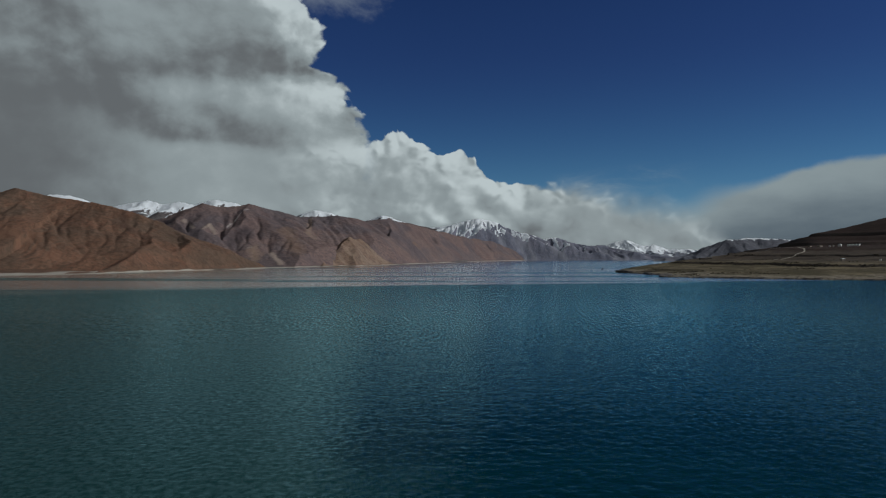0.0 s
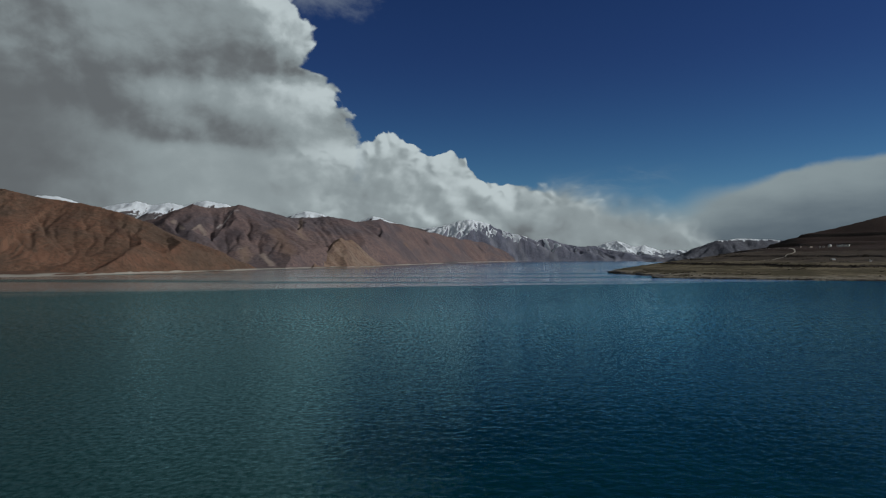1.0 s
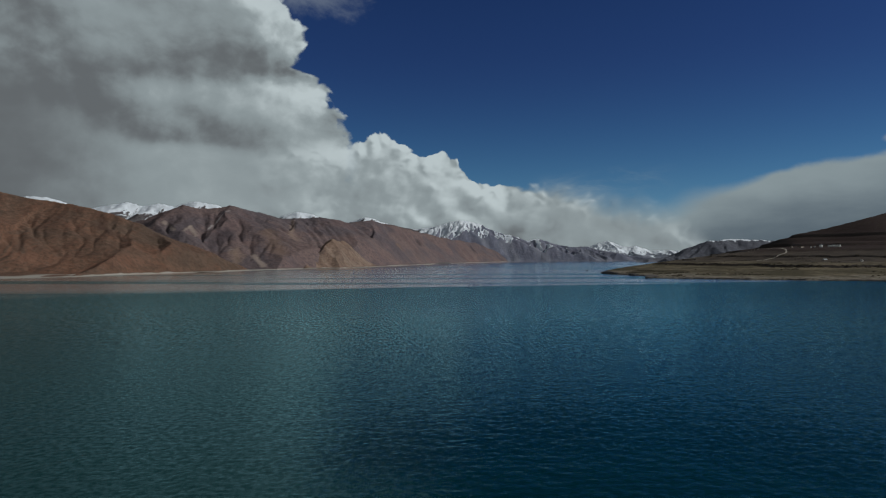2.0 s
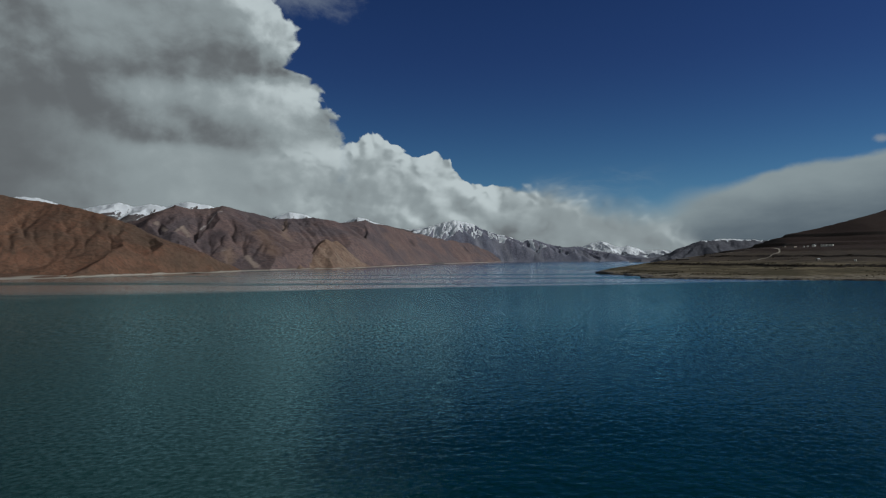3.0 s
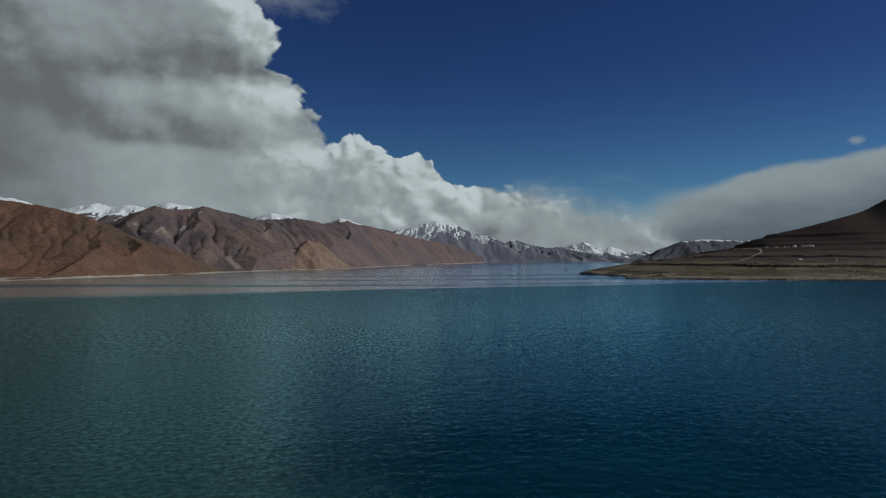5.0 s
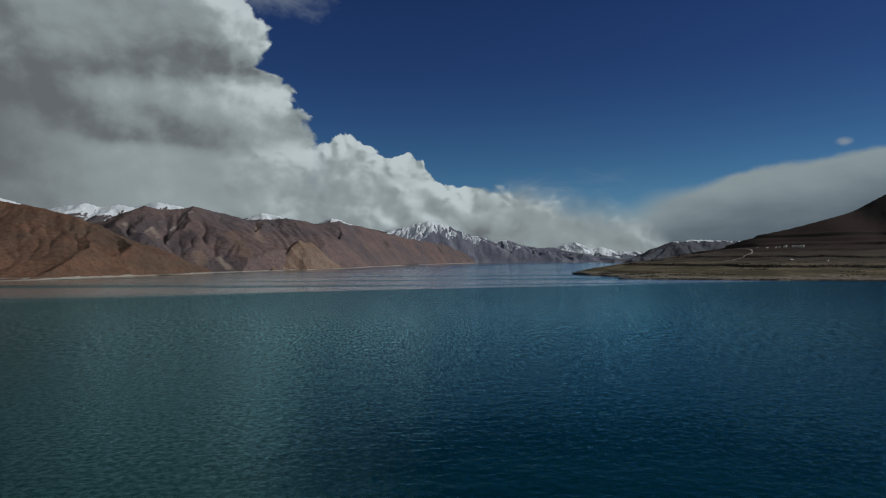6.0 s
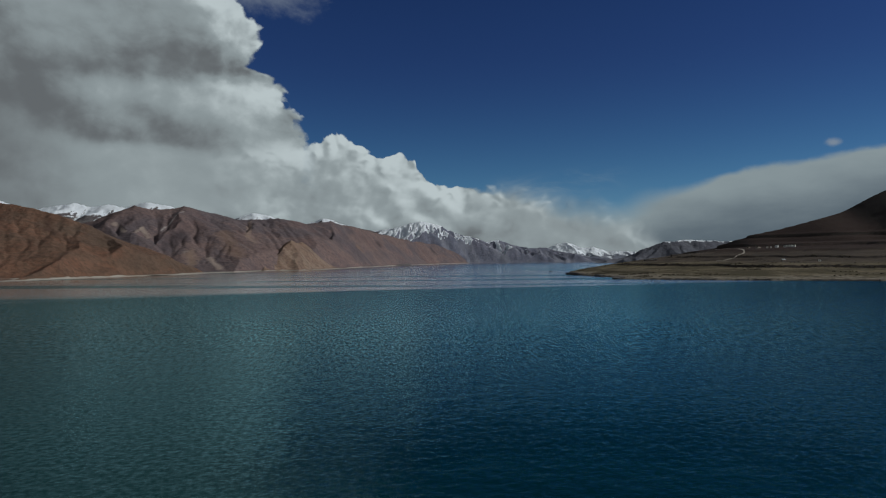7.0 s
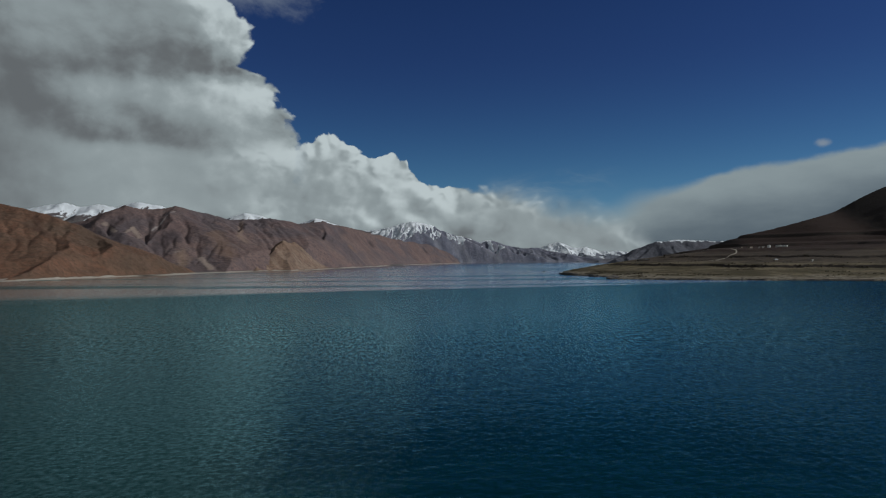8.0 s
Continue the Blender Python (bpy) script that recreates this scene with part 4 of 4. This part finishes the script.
def lump(bm, rnd, x, y, z, wide, high):
    """An uneven little mass, sunk a little into the ground."""
    turn = rnd.uniform(0, 6.3)
    ring = 7
    low = [bm.verts.new((x + math.cos(turn + i * 6.283 / ring) * wide * rnd.uniform(0.8, 1.2), y + math.sin(turn + i * 6.283 / ring) * wide * rnd.uniform(0.8, 1.2), z - 0.3)) for i in range(ring)]
    mid = [bm.verts.new((v.co.x * 0.2 + 0.8 * (x + (v.co.x - x) * rnd.uniform(0.8, 1.2)) + 0 * x, v.co.y, z + high * rnd.uniform(0.4, 0.75))) for v in low]
    top = bm.verts.new((x + rnd.uniform(-0.3, 0.3) * wide, y + rnd.uniform(-0.3, 0.3) * wide, z + high))
    for i in range(ring):
        j = (i + 1) % ring
        bm.faces.new((low[i], low[j], mid[j], mid[i]))
        bm.faces.new((mid[i], mid[j], top))


def scatter(name, label, category, mat, spots, size, seed):
    rnd, bm = random.Random(seed), bmesh.new()
    for x, y, z in spots:
        w = rnd.uniform(*size)
        lump(bm, rnd, x, y, z, w, w * rnd.uniform(0.5, 0.95))
    me = bpy.data.meshes.new(name)
    bm.to_mesh(me)
    bm.free()
    me.materials.append(mat)
    return tagged(new(name, me), label, category, kind="stuff")


rng = np.random.default_rng(4)
# dry scrub: along the banks, thick on the headland, thin over the terrace
cx, cy = rng.uniform(330, 1500, 60000), rng.uniform(760, 2000, 60000)
away, _, _ = near_line(cx, cy, HEAD[:12])
in_land = inside(cx, cy, HEAD)
worn = 16 * fbm(cx, cy, 130, 4, 4)
patchy = fbm(cx, cy, 60, 3, 77)
banks = (np.abs(away + worn - 284) < 7) | (np.abs(away + 1.5 * worn - 500) < 5)
tip = (cx < 560) & (cy > 940) & (patchy > 0.1) & (away > 12) & (away < 90)
thin = (patchy > 0.55) & (away > 40) & (away < 520)
keep = in_land & ((banks & (patchy > -0.35)) | tip | (thin & (rng.uniform(size=60000) < 0.4)))
cx, cy = cx[keep][:3800], cy[keep][:3800]
row = np.linspace(0, 1, 16)
cx, cy = np.concatenate((cx, 757 + 40 * row)), np.concatenate((cy, 1099 - 150 * row))
cz = hill_height(cx[None, :], cy[None, :])[0]
scatter("scrub", "dark dry scrub along the terrace banks", "scrub", SCRUB, zip(cx, cy, cz), (0.6, 1.7), 5)
# dark stones at the water's edge
stones = []
rnd = random.Random(12)
for a, b in zip(HEAD[:9], HEAD[1:9]):
    for _ in range(int(math.dist(a, b) * 0.9)):
        f = rnd.random()
        x0, y0 = a[0] + f * (b[0] - a[0]) + rnd.gauss(0, 3.5), a[1] + f * (b[1] - a[1]) + rnd.gauss(0, 3.5)
        stones.append((x0, y0, max(-0.2, ground_at(x0, y0))))
scatter("shore_stones", "dark wet stones along the headland shore", "stones", DARK_ROCK, stones, (0.35, 0.95), 6)

def rock_mass(name, label, at, size, seed, turn=0.0):
    """A worn, cracked mass of dark rock with flat ledges, part of it under water."""
    bm = bmesh.new()
    bmesh.ops.create_icosphere(bm, subdivisions=4, radius=1.0)
    for v in bm.verts:
        q = v.co * 1.7 + Vector((seed * 3.1, seed, 0.0))
        n = noise.noise(q) * 0.38 + noise.noise(q * 2.6) * 0.16 + noise.noise(q * 6.0) * 0.07
        v.co = v.co * (1 + n)
        v.co.z = v.co.z * 0.6 + 0.4 * math.floor(v.co.z * 4.0) / 4.0
        v.co = Vector((v.co.x * size[0], v.co.y * size[1], v.co.z * size[2]))
    me = bpy.data.meshes.new(name)
    bm.to_mesh(me)
    bm.free()
    me.materials.append(DARK_ROCK)
    tagged(new(name, me), label, "rock").matrix_world = pose(*at, 0, 0, turn)


rock_mass("rock", "dark rock standing out of the lake", (340, 1470, 0.3), (2.6, 1.8, 1.5), 1)
rock_mass("rock_ledge", "long dark rock ledge at the headland's tip", (317, 1205, 0.9), (46.0, 6.5, 3.6), 2, 92.0)
rock_mass("rock_ledge", "low dark rock ledge along the headland shore", (326, 1095, 0.6), (34.0, 6.0, 2.6), 5, 84.0)
rock_mass("rock_ledge", "dark rock bluff where the headland shore turns", (316, 980, 0.7), (26.0, 6.5, 3.4), 7, 58.0)
